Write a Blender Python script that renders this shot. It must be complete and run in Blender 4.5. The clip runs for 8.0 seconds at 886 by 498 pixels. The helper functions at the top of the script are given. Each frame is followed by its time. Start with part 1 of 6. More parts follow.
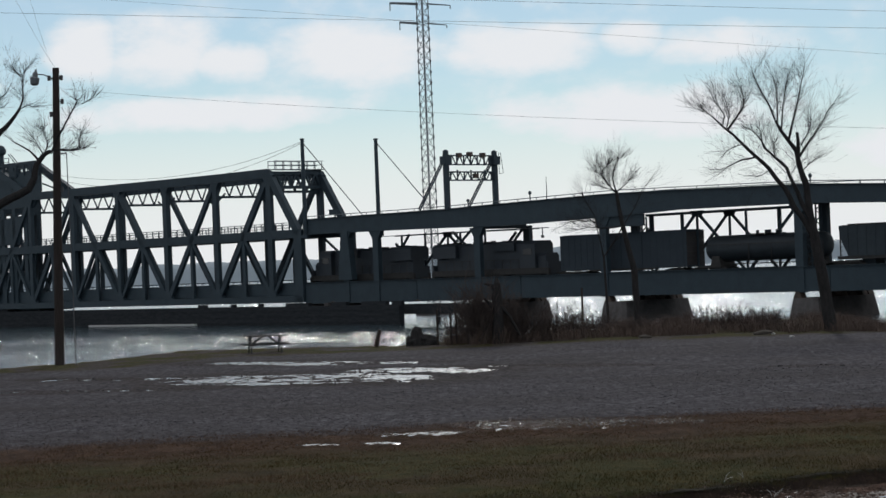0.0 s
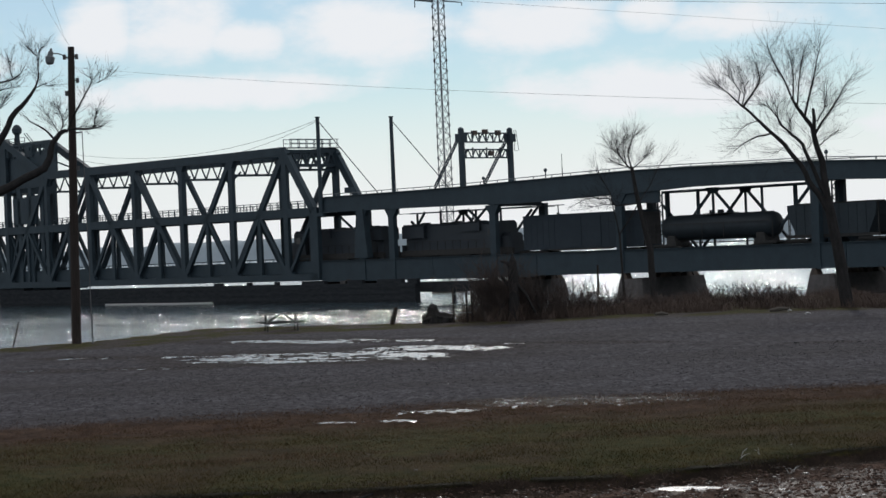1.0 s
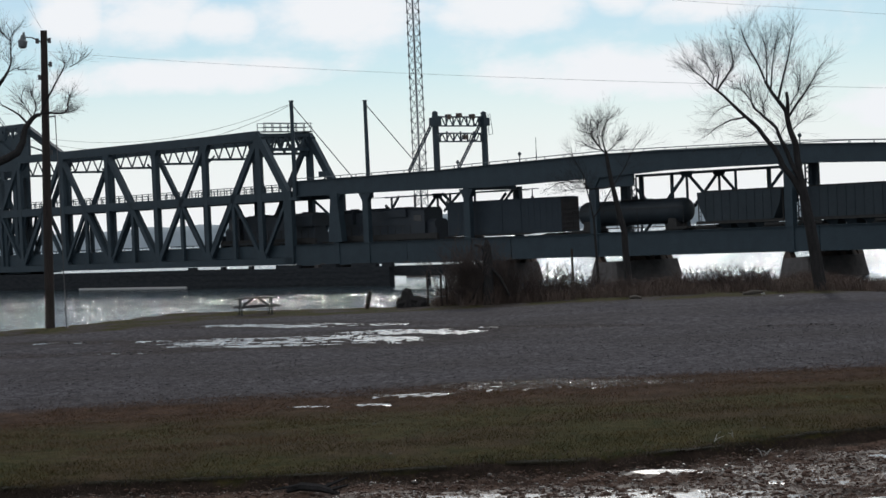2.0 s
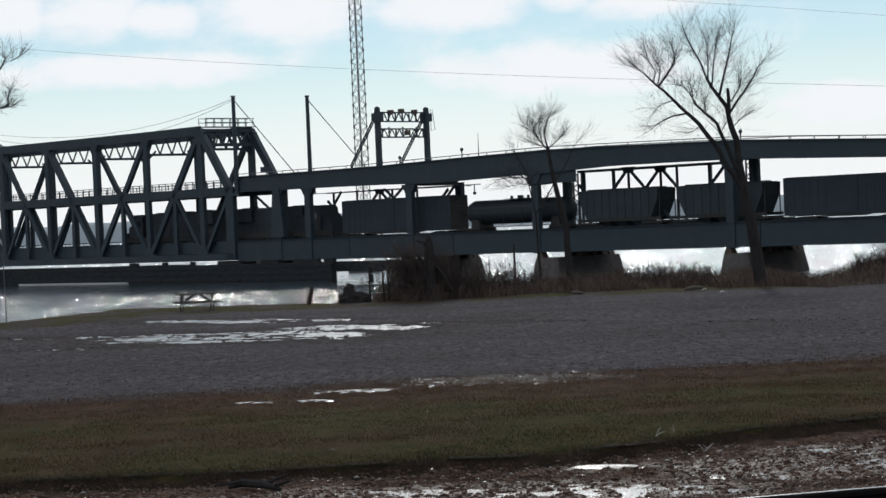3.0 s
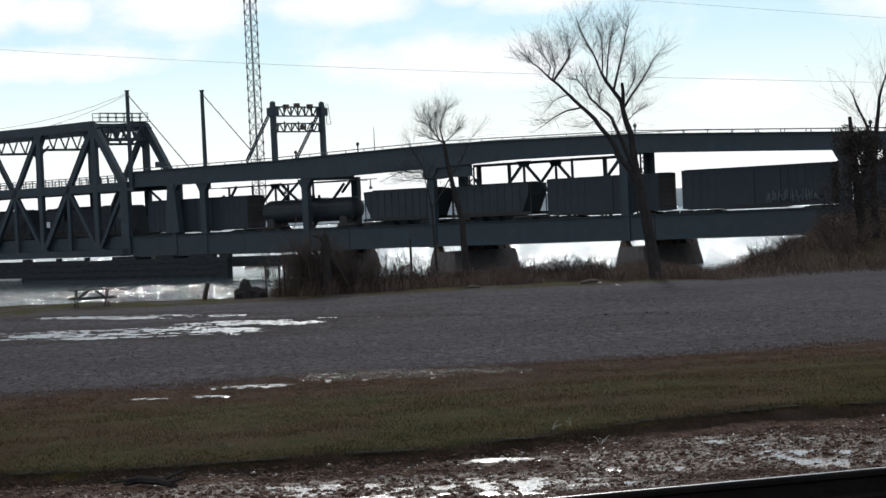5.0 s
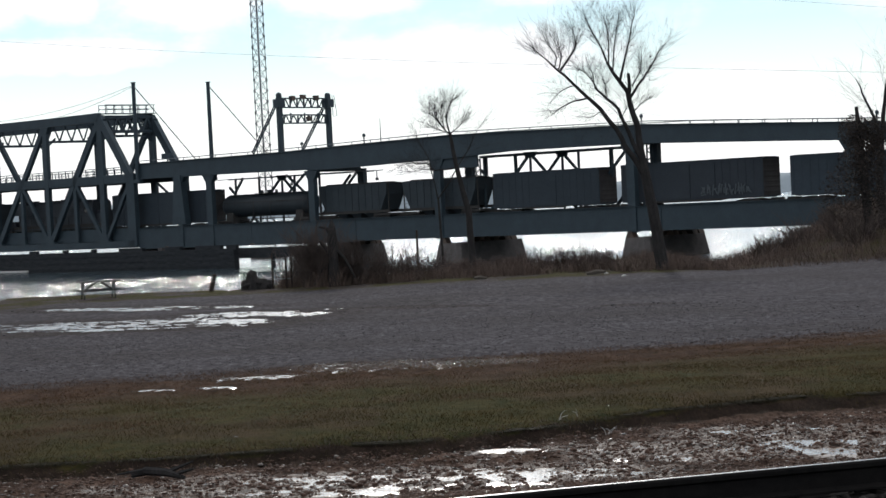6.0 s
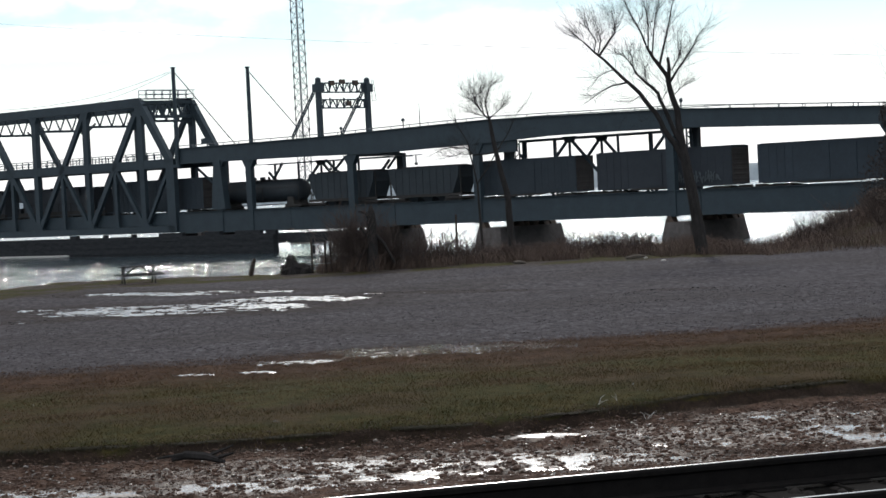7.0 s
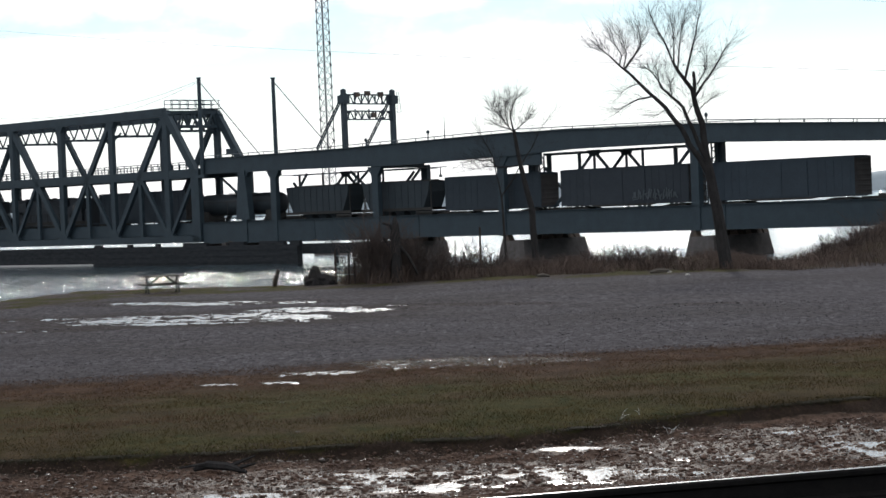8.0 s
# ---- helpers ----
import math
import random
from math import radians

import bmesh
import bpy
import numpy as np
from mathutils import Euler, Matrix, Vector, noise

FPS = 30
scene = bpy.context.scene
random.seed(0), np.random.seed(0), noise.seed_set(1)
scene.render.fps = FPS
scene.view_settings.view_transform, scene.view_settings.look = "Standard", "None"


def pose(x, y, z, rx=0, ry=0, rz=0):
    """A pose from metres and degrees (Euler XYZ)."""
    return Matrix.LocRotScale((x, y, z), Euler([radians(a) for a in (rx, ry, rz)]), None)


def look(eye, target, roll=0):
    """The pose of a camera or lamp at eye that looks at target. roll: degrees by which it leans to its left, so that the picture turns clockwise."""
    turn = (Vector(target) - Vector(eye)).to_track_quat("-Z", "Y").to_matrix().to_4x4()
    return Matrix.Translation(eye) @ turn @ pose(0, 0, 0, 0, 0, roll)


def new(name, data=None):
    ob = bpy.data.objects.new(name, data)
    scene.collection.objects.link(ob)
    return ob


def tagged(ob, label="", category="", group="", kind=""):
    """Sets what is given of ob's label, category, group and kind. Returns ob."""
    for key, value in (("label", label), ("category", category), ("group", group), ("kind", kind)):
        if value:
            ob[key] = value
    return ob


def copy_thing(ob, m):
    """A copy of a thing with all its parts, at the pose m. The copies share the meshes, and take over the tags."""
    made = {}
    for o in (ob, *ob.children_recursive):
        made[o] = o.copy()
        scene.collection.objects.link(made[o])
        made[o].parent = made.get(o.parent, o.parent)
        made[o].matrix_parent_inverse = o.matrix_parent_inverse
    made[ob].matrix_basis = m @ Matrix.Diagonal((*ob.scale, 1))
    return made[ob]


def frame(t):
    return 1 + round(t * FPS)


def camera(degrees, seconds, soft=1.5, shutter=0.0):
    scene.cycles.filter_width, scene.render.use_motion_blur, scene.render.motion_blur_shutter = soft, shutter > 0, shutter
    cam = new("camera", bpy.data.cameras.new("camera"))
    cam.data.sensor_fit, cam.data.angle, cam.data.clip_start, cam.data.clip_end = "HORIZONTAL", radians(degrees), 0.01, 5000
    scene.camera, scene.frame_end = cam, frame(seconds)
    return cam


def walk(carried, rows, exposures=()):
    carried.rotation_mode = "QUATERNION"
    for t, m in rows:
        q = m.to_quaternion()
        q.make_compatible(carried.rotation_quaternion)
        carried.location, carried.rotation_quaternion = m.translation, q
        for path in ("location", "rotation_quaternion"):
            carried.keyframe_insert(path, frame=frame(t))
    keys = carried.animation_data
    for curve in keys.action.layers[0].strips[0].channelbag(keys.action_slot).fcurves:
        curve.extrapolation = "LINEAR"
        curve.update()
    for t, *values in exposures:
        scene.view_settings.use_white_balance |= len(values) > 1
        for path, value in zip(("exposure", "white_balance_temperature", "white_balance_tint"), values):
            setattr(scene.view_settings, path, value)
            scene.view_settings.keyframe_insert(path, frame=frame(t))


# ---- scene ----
EYE = 3.35
cam = camera(24.0, 8.0, soft=1.5)
# seconds, turn to the right, lift, lean (degrees); the camera stands on one spot and pans
PATH = [
    (0.0, 0.0, 0.45, -2.3), (0.5, -0.354, 0.153, -2.432), (1.0, -0.456, -0.145, -2.48), (1.5, -0.272, -0.415, -2.522),
    (1.7, -0.111, -0.512, -2.56), (2.8, 1.486, -0.774, -2.5), (3.0, 1.813, -0.809, -2.53), (3.5, 2.608, -0.884, -2.58),
    (4.0, 3.416, -0.959, -2.59), (4.5, 4.214, -1.029, -2.611), (4.7, 4.538, -1.059, -2.614), (5.8, 4.698, -1.249, -2.816),
    (6.0, 4.462, -1.329, -2.863), (6.5, 3.865, -1.515, -2.906), (7.0, 3.365, -1.697, -2.911), (7.5, 2.984, -1.723, -2.7),
    (8.0, 2.729, -1.33, -2.41),
]
EXPO = [(0.0, -0.06, 6150, 9), (1.5, 0.04, 6150, 9), (3.0, 0.1, 6150, 9), (4.5, 0.2, 6150, 9), (6.0, 0.44, 6250, 10), (8.0, 0.58, 6300, 10)]
walk(cam, [(t, pose(0, 0, EYE, 0, 0, -turn) @ pose(0, 0, 0, 90 + lift) @ pose(0, 0, 0, 0, 0, lean)) for t, turn, lift, lean in PATH], EXPO)

# ---- light ----
SUN_UP, SUN_TURN = 24.0, 4.0
sun = new("sun", bpy.data.lights.new("sun", "SUN"))
sun.data.energy, sun.data.angle, sun.data.color = 1.3, radians(2.5), (1.0, 0.94, 0.86)
away = Vector((math.sin(radians(SUN_TURN)) * math.cos(radians(SUN_UP)), math.cos(radians(SUN_TURN)) * math.cos(radians(SUN_UP)), math.sin(radians(SUN_UP))))
sun.matrix_world = look(away * 100, (0, 0, 0))


def build_world():
    """A winter sky with a hazy horizon and banks of broken white cloud."""
    w = bpy.data.worlds.new("sky")
    scene.world = w
    w.use_nodes = True
    n, l = w.node_tree.nodes, w.node_tree.links
    n.clear()
    out = n.new("ShaderNodeOutputWorld")
    sky = n.new("ShaderNodeTexSky")
    sky.sky_type, sky.sun_disc = "NISHITA", False
    sky.sun_elevation, sky.sun_rotation = radians(SUN_UP), radians(SUN_TURN)
    sky.air_density, sky.dust_density, sky.ozone_density = 1.0, 0.0, 3.6
    blue = n.new("ShaderNodeBackground")
    blue.inputs["Strength"].default_value = SKY
    tint = n.new("ShaderNodeMix")
    tint.data_type, tint.blend_type = "RGBA", "MULTIPLY"
    tint.inputs[0].default_value = 1.0
    tint.inputs[7].default_value = (1.02, 1.0, 0.93, 1)
    l.new(sky.outputs[0], tint.inputs[6])
    l.new(tint.outputs[2], blue.inputs["Color"])
    co = n.new("ShaderNodeTexCoord")
    sep = n.new("ShaderNodeSeparateXYZ")
    l.new(co.outputs["Generated"], sep.inputs[0])

    def sum_(op, a, c):
        k = n.new("ShaderNodeMath")
        k.operation = op
        for i, v in enumerate((a, c)):
            if isinstance(v, (int, float)):
                k.inputs[i].default_value = v
            else:
                l.new(v, k.inputs[i])
        return k.outputs[0]

    def noise_(scale, stretch, detail):
        mp = n.new("ShaderNodeMapping")
        mp.inputs["Scale"].default_value, mp.inputs["Location"].default_value = stretch, (3.1, 0.4, 0.0)
        l.new(co.outputs["Generated"], mp.inputs["Vector"])
        k = n.new("ShaderNodeTexNoise")
        k.inputs["Scale"].default_value, k.inputs["Detail"].default_value, k.inputs["Roughness"].default_value = scale, detail, 0.56
        l.new(mp.outputs[0], k.inputs["Vector"])
        return sum_("SUBTRACT", k.outputs["Fac"], 0.5)
    puffs = noise_(1.0, (42, 42, 75), 8.0)
    veil = noise_(1.0, (9, 9, 30), 6.0)
    banks = None
    for x, z, w, h in CLOUDS:
        dx = sum_("DIVIDE", sum_("SUBTRACT", sep.outputs["X"], x), w * 1.25)
        dz = sum_("DIVIDE", sum_("SUBTRACT", sep.outputs["Z"], z), h * 1.45)
        bank = sum_("SUBTRACT", 1.0, sum_("ADD", sum_("MULTIPLY", dx, dx), sum_("MULTIPLY", dz, dz)))
        banks = bank if banks is None else sum_("MAXIMUM", banks, bank)
    # unseen thicker cloud, added overhead and all round to raise the fill light
    high = n.new("ShaderNodeMapRange")
    high.interpolation_type = "SMOOTHSTEP"
    for key, v in (("From Min", 0.15), ("From Max", 0.32), ("To Min", -0.75), ("To Max", 0.35)):
        high.inputs[key].default_value = v
    l.new(sep.outputs["Z"], high.inputs["Value"])
    banks = sum_("MAXIMUM", banks, high.outputs[0])
    ramp = n.new("ShaderNodeMapRange")
    ramp.interpolation_type = "SMOOTHSTEP"
    for key, v in (("From Min", -0.9), ("From Max", 0.85), ("To Min", 0.24), ("To Max", 1.0)):
        ramp.inputs[key].default_value = v
    l.new(sum_("ADD", banks, sum_("ADD", sum_("MULTIPLY", puffs, 2.6), sum_("MULTIPLY", veil, 1.6))), ramp.inputs["Value"])
    haze = n.new("ShaderNodeMapRange")
    haze.interpolation_type = "SMOOTHSTEP"
    for key, v in (("From Min", 0.115), ("From Max", 0.005), ("To Min", 0.0), ("To Max", 0.95)):
        haze.inputs[key].default_value = v
    l.new(sep.outputs["Z"], haze.inputs["Value"])
    top = n.new("ShaderNodeMath")
    top.operation = "MAXIMUM"
    l.new(ramp.outputs[0], top.inputs[0])
    l.new(haze.outputs[0], top.inputs[1])
    white = n.new("ShaderNodeBackground")
    white.inputs["Color"].default_value = (1.0, 0.985, 0.97, 1)
    white.inputs["Strength"].default_value = CLOUD
    mix = n.new("ShaderNodeMixShader")
    l.new(top.outputs[0], mix.inputs[0])
    l.new(blue.outputs[0], mix.inputs[1])
    l.new(white.outputs[0], mix.inputs[2])
    l.new(mix.outputs[0], out.inputs["Surface"])


SKY, CLOUD = 0.082, 0.87
# banks of cloud over the far shore: the sines of bearing and of height, and half-widths
CLOUDS = [(-0.165, 0.109, 0.0135, 0.0095), (-0.13, 0.108, 0.02, 0.011), (-0.097, 0.101, 0.015, 0.006), (-0.04, 0.103, 0.031, 0.0095),
          (0.041, 0.102, 0.03, 0.0076), (0.093, 0.104, 0.012, 0.005), (0.139, 0.1, 0.026, 0.0065), (-0.117, 0.076, 0.054, 0.0054),
          (0.093, 0.068, 0.0515, 0.0087), (0.225, 0.046, 0.026, 0.0076), (-0.02, 0.14, 0.09, 0.006), (-0.25, 0.09, 0.03, 0.01), (0.33, 0.09, 0.05, 0.01)]
build_world()


# ---- materials ----
def material(name, low, high, scale=3.0, rough=0.7, metal=0.0, bump=0.0, fine=None, stretch=(1, 1, 1), detail=6.0, spec=0.25):
    """A two-scale noise between two colours, with fine relief; object space, in metres."""
    m = bpy.data.materials.new(name)
    m.use_nodes = True
    n, l = m.node_tree.nodes, m.node_tree.links
    b = n["Principled BSDF"]
    co = n.new("ShaderNodeTexCoord")
    mp = n.new("ShaderNodeMapping")
    mp.inputs["Scale"].default_value = stretch
    l.new(co.outputs["Object"], mp.inputs["Vector"])
    a = n.new("ShaderNodeTexNoise")
    a.inputs["Scale"].default_value, a.inputs["Detail"].default_value, a.inputs["Roughness"].default_value = scale, detail, 0.62
    l.new(mp.outputs[0], a.inputs["Vector"])
    f = n.new("ShaderNodeTexNoise")
    f.inputs["Scale"].default_value, f.inputs["Detail"].default_value = fine or scale * 9, 3.0
    l.new(mp.outputs[0], f.inputs["Vector"])
    half = n.new("ShaderNodeMix")
    half.inputs[0].default_value = 0.35
    l.new(a.outputs["Fac"], half.inputs[2])
    l.new(f.outputs["Fac"], half.inputs[3])
    ramp = n.new("ShaderNodeValToRGB")
    ramp.color_ramp.elements[0].position, ramp.color_ramp.elements[1].position = 0.34, 0.66
    ramp.color_ramp.elements[0].color, ramp.color_ramp.elements[1].color = (*low, 1), (*high, 1)
    l.new(half.outputs[0], ramp.inputs[0])
    l.new(ramp.outputs[0], b.inputs["Base Color"])
    b.inputs["Roughness"].default_value, b.inputs["Metallic"].default_value = rough, metal
    b.inputs["Specular IOR Level"].default_value = spec
    if bump:
        p = n.new("ShaderNodeBump")
        p.inputs["Strength"].default_value, p.inputs["Distance"].default_value = 0.7, bump
        l.new(half.outputs[0], p.inputs["Height"])
        l.new(p.outputs[0], b.inputs["Normal"])
    return m


STEEL = material("bridge_paint", (0.0215, 0.033, 0.0429), (0.0314, 0.0473, 0.0594), 0.6, 0.6, 0.0, 0.004)
RUST = material("rusted_steel", (0.035, 0.03, 0.028), (0.09, 0.065, 0.05), 1.2, 0.75, 0.0, 0.003)
STONE = material("pier_concrete", (0.055, 0.051, 0.051), (0.11, 0.101, 0.098), 0.9, 0.9, 0, 0.03)
TIMBER = material("weathered_timber", (0.045, 0.04, 0.035), (0.11, 0.095, 0.08), 1.0, 0.85, 0, 0.01, stretch=(1, 1, 4))
TARRED = material("tarred_timber", (0.02, 0.022, 0.025), (0.04, 0.043, 0.047), 0.8, 0.95, 0, 0.01, stretch=(1, 1, 4), spec=0.02)
POLE = material("pole_wood", (0.016, 0.0125, 0.0115), (0.036, 0.028, 0.025), 4.0, 0.9, 0, 0.006, stretch=(6, 6, 0.5))
BARK = material("bark", (0.017, 0.0165, 0.017), (0.036, 0.034, 0.034), 6.0, 0.95, 0, 0.01, stretch=(1, 1, 0.4), spec=0.04)
WIRE = material("cable", (0.05, 0.05, 0.052), (0.08, 0.08, 0.084), 2.0, 0.6)
GALV = material("galvanised_steel", (0.09, 0.1, 0.11), (0.16, 0.17, 0.18), 2.0, 0.5, 0.3)
# vehicle paints hold the backlit, hazy tone in their colour: near-black blue-grey
LOCO = material("locomotive_hazed_paint", (0.023, 0.0291, 0.0375), (0.032, 0.0368, 0.0439), 0.5, 0.5, 0, 0.002)
BOXHAZED = material("boxcar_hazed_paint", (0.0207, 0.0291, 0.0382), (0.0284, 0.0382, 0.0491), 0.4, 0.7, 0, 0.003)
BOXHAZEDBROWN = material("boxcar_hazed_brown", (0.0218, 0.0278, 0.0361), (0.0296, 0.0368, 0.0465), 0.4, 0.7, 0, 0.003)
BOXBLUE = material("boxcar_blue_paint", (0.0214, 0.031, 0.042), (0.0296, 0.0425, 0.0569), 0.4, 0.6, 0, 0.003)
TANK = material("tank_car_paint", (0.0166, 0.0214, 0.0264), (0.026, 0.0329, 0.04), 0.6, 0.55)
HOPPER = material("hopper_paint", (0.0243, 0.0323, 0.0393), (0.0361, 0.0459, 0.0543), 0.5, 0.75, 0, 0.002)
GRIME = material("running_gear_grime", (0.0253, 0.0253, 0.026), (0.0461, 0.0432, 0.0409), 2.0, 0.85)
# car ends: the light on them is put into a lighter paint
LITEND = material("lit_end_paint", (0.038, 0.036, 0.037), (0.062, 0.056, 0.055), 0.8, 0.8, 0, 0.003)
SPRAY = material("faded_spray_paint", (0.051, 0.0615, 0.0716), (0.0864, 0.1002, 0.1104), 2.0, 0.8)
PALE = material("pale_marking", (0.3, 0.3, 0.3), (0.45, 0.44, 0.42), 2.0, 0.8)
GLASS = material("dark_window", (0.02, 0.022, 0.025), (0.03, 0.032, 0.035), 1.0, 0.1)
RAILHEAD = material("polished_rail", (0.2, 0.195, 0.19), (0.32, 0.31, 0.3), 4.0, 0.3, 1.0)
RAILSIDE = material("rail_rust", (0.006, 0.0058, 0.006), (0.013, 0.012, 0.0118), 12.0, 0.9, 0, 0.002, spec=0.03)
STALK = material("dead_weeds", (0.048, 0.037, 0.033), (0.125, 0.093, 0.078), 0.5, 0.95, fine=14, spec=0.05)
TWIG = material("brown_twigs", (0.04, 0.033, 0.031), (0.09, 0.072, 0.065), 2.0, 0.95, spec=0.05)
LEAF = material("winter_ivy", (0.022, 0.019, 0.018), (0.055, 0.045, 0.04), 1.5, 0.9, spec=0.1)
BALLAST = material("dark_ballast", (0.012, 0.011, 0.01), (0.035, 0.031, 0.029), 7.0, 0.85, 0, 0.004, spec=0.1)
ROCK = material("stone_chips", (0.07, 0.06, 0.052), (0.18, 0.16, 0.145), 7.0, 0.4, 0, 0.004, spec=0.35)
MUDCLOD = material("mud_clods", (0.034, 0.0205, 0.0155), (0.1, 0.063, 0.048), 5.0, 0.75, 0, 0.01, spec=0.1)
SLEEPER = material("creosoted_timber", (0.008, 0.0075, 0.007), (0.02, 0.018, 0.016), 3.0, 0.9, 0, 0.006, stretch=(4, 1, 1), spec=0.1)
PUDDLE = material("silty_water", (0.13, 0.105, 0.085), (0.26, 0.215, 0.178), 9.0, 0.2, 0, 0.007, fine=45, spec=0.35)
SHEEN = material("wet_gravel_water", (0.05, 0.044, 0.041), (0.115, 0.102, 0.095), 9.0, 0.22, 0, 0.016, fine=30, spec=0.26)
GRIT = material("grey_grit", (0.022, 0.021, 0.023), (0.075, 0.071, 0.076), 7.0, 0.9, 0, 0.004, spec=0.05)
GLINT = material("wet_flakes", (0.05, 0.043, 0.038), (0.14, 0.12, 0.105), 7.0, 0.2, spec=0.6)
LITTER = material("sun_bleached_litter", (0.45, 0.44, 0.42), (0.7, 0.68, 0.66), 3.0, 0.6)
# distance haze over the far woods is put into this pale blue-grey
HILLS = material("hazed_woods", (0.22, 0.26, 0.29), (0.28, 0.32, 0.35), 0.02, 1.0, fine=0.12)


BLADE = material("grass_blades", (0.017, 0.02, 0.0065), (0.088, 0.062, 0.028), 1.3, 0.9, fine=30.0, spec=0.05)
# grass along the cut edge: the shade there is put into its colour
SHADEDBLADE = material("shaded_grass_blades", (0.009, 0.009, 0.006), (0.032, 0.028, 0.017), 3.0, 0.9, fine=30.0, spec=0.05)
STRAW = material("brown_grass", (0.045, 0.027, 0.017), (0.135, 0.084, 0.054), 8.0, 0.9, fine=55.0, spec=0.05)


def water_material():
    m = bpy.data.materials.new("river_water")
    m.use_nodes = True
    n, l = m.node_tree.nodes, m.node_tree.links
    b = n["Principled BSDF"]
    b.inputs["Base Color"].default_value = (0.035, 0.05, 0.06, 1)
    b.inputs["Roughness"].default_value, b.inputs["IOR"].default_value = 0.1, 1.33
    co = n.new("ShaderNodeTexCoord")
    last = None
    for scale, stretch, dist, strength in ((1.0, (0.9, 0.33, 1), 0.38, 1.0), (2.8, (1.3, 0.5, 1), 0.19, 1.0)):
        mp = n.new("ShaderNodeMapping")
        mp.inputs["Scale"].default_value = stretch
        l.new(co.outputs["Object"], mp.inputs["Vector"])
        t = n.new("ShaderNodeTexNoise")
        t.inputs["Scale"].default_value, t.inputs["Detail"].default_value = scale, 4.0
        l.new(mp.outputs[0], t.inputs["Vector"])
        p = n.new("ShaderNodeBump")
        p.inputs["Strength"].default_value, p.inputs["Distance"].default_value = strength, dist
        l.new(t.outputs["Fac"], p.inputs["Height"])
        if last:
            l.new(last.outputs[0], p.inputs["Normal"])
        last = p
    l.new(last.outputs[0], b.inputs["Normal"])
    return m


WATER = water_material()


def ground_material():
    """Ballast and mud by the track, a grass verge, then a gravel lot; standing water where the ground dips."""
    m = bpy.data.materials.new("ground_cover")
    m.use_nodes = True
    n, l = m.node_tree.nodes, m.node_tree.links
    b = n["Principled BSDF"]
    co = n.new("ShaderNodeTexCoord")
    sep = n.new("ShaderNodeSeparateXYZ")
    l.new(co.outputs["Object"], sep.inputs[0])

    def math_(op, a, c=0.0):
        k = n.new("ShaderNodeMath")
        k.operation = op
        for i, v in enumerate((a, c)):
            if isinstance(v, (int, float)):
                k.inputs[i].default_value = v
            else:
                l.new(v, k.inputs[i])
        return k.outputs[0]

    def noise_(scale, detail=5.0, stretch=(1, 1, 1), rough=0.6):
        mp = n.new("ShaderNodeMapping")
        mp.inputs["Scale"].default_value = stretch
        l.new(co.outputs["Object"], mp.inputs["Vector"])
        k = n.new("ShaderNodeTexNoise")
        k.inputs["Scale"].default_value, k.inputs["Detail"].default_value, k.inputs["Roughness"].default_value = scale, detail, rough
        l.new(mp.outputs[0], k.inputs["Vector"])
        return k.outputs["Fac"]

    def step_(v, lo, hi, smooth=True):
        k = n.new("ShaderNodeMapRange")
        k.interpolation_type = "SMOOTHSTEP" if smooth else "LINEAR"
        l.new(v, k.inputs["Value"])
        k.inputs["From Min"].default_value, k.inputs["From Max"].default_value = lo, hi
        return k.outputs[0]

    def mix_(fac, a, c):
        k = n.new("ShaderNodeMix")
        k.data_type = "RGBA"
        l.new(fac, k.inputs[0])
        for i, v in ((6, a), (7, c)):
            if isinstance(v, tuple):
                k.inputs[i].default_value = (*v, 1)
            else:
                l.new(v, k.inputs[i])
        return k.outputs[2]

    x, y = sep.outputs["X"], sep.outputs["Y"]
    wob = math_("MULTIPLY", math_("SUBTRACT", noise_(0.22, 6.0), 0.5), 5.0)
    s = math_("ADD", math_("SUBTRACT", y, math_("MULTIPLY", x, 0.11)), 0.0)
    sw = math_("ADD", s, wob)
    # the grass edge bends in and out along the trackside
    bend = math_("ADD", math_("MULTIPLY", step_(x, 1.6, 4.2), 1.05), math_("ADD", -0.65, math_("MULTIPLY", step_(math_("MULTIPLY", x, -1.0), 1.2, 3.5), 0.4)))
    near = math_("SUBTRACT", s, bend)
    swn = math_("ADD", near, math_("MULTIPLY", math_("SUBTRACT", noise_(1.6, 6.0), 0.5), 0.5))
    grain = noise_(26.0, 4.0, (1, 0.45, 1), 0.7)
    mid = noise_(2.6, 9.0, (1, 0.5, 1), 0.72)
    broad = noise_(0.12, 5.0)
    coarse = noise_(7.0, 9.0, (1, 0.3, 1), 0.8)
    streak = noise_(0.5, 7.0, (0.12, 1.4, 1), 0.65)
    speck = step_(math_("ADD", math_("MULTIPLY", grain, 0.45), math_("MULTIPLY", coarse, 0.55)), 0.43, 0.6)
    gravel = mix_(speck, (0.0218, 0.0207, 0.0235), (0.093, 0.0875, 0.098))
    gravel = mix_(math_("MULTIPLY", step_(streak, 0.5, 0.72), 0.3), gravel, (0.018, 0.0165, 0.0165))
    gravel = mix_(math_("MULTIPLY", step_(broad, 0.42, 0.62), 0.4), gravel, (0.03, 0.027, 0.026))
    mud = mix_(step_(math_("ADD", math_("MULTIPLY", grain, 0.4), math_("MULTIPLY", mid, 0.6)), 0.42, 0.62), (0.02, 0.0125, 0.0095), (0.096, 0.063, 0.048))
    tuft = noise_(4.5, 9.0, (1, 0.6, 1), 0.8)
    worn = math_("MULTIPLY", step_(noise_(0.55, 5.0, (1, 0.6, 1)), 0.44, 0.6), 0.6)
    turf = mix_(step_(tuft, 0.36, 0.66), (0.016, 0.02, 0.006), (0.05, 0.041, 0.016))
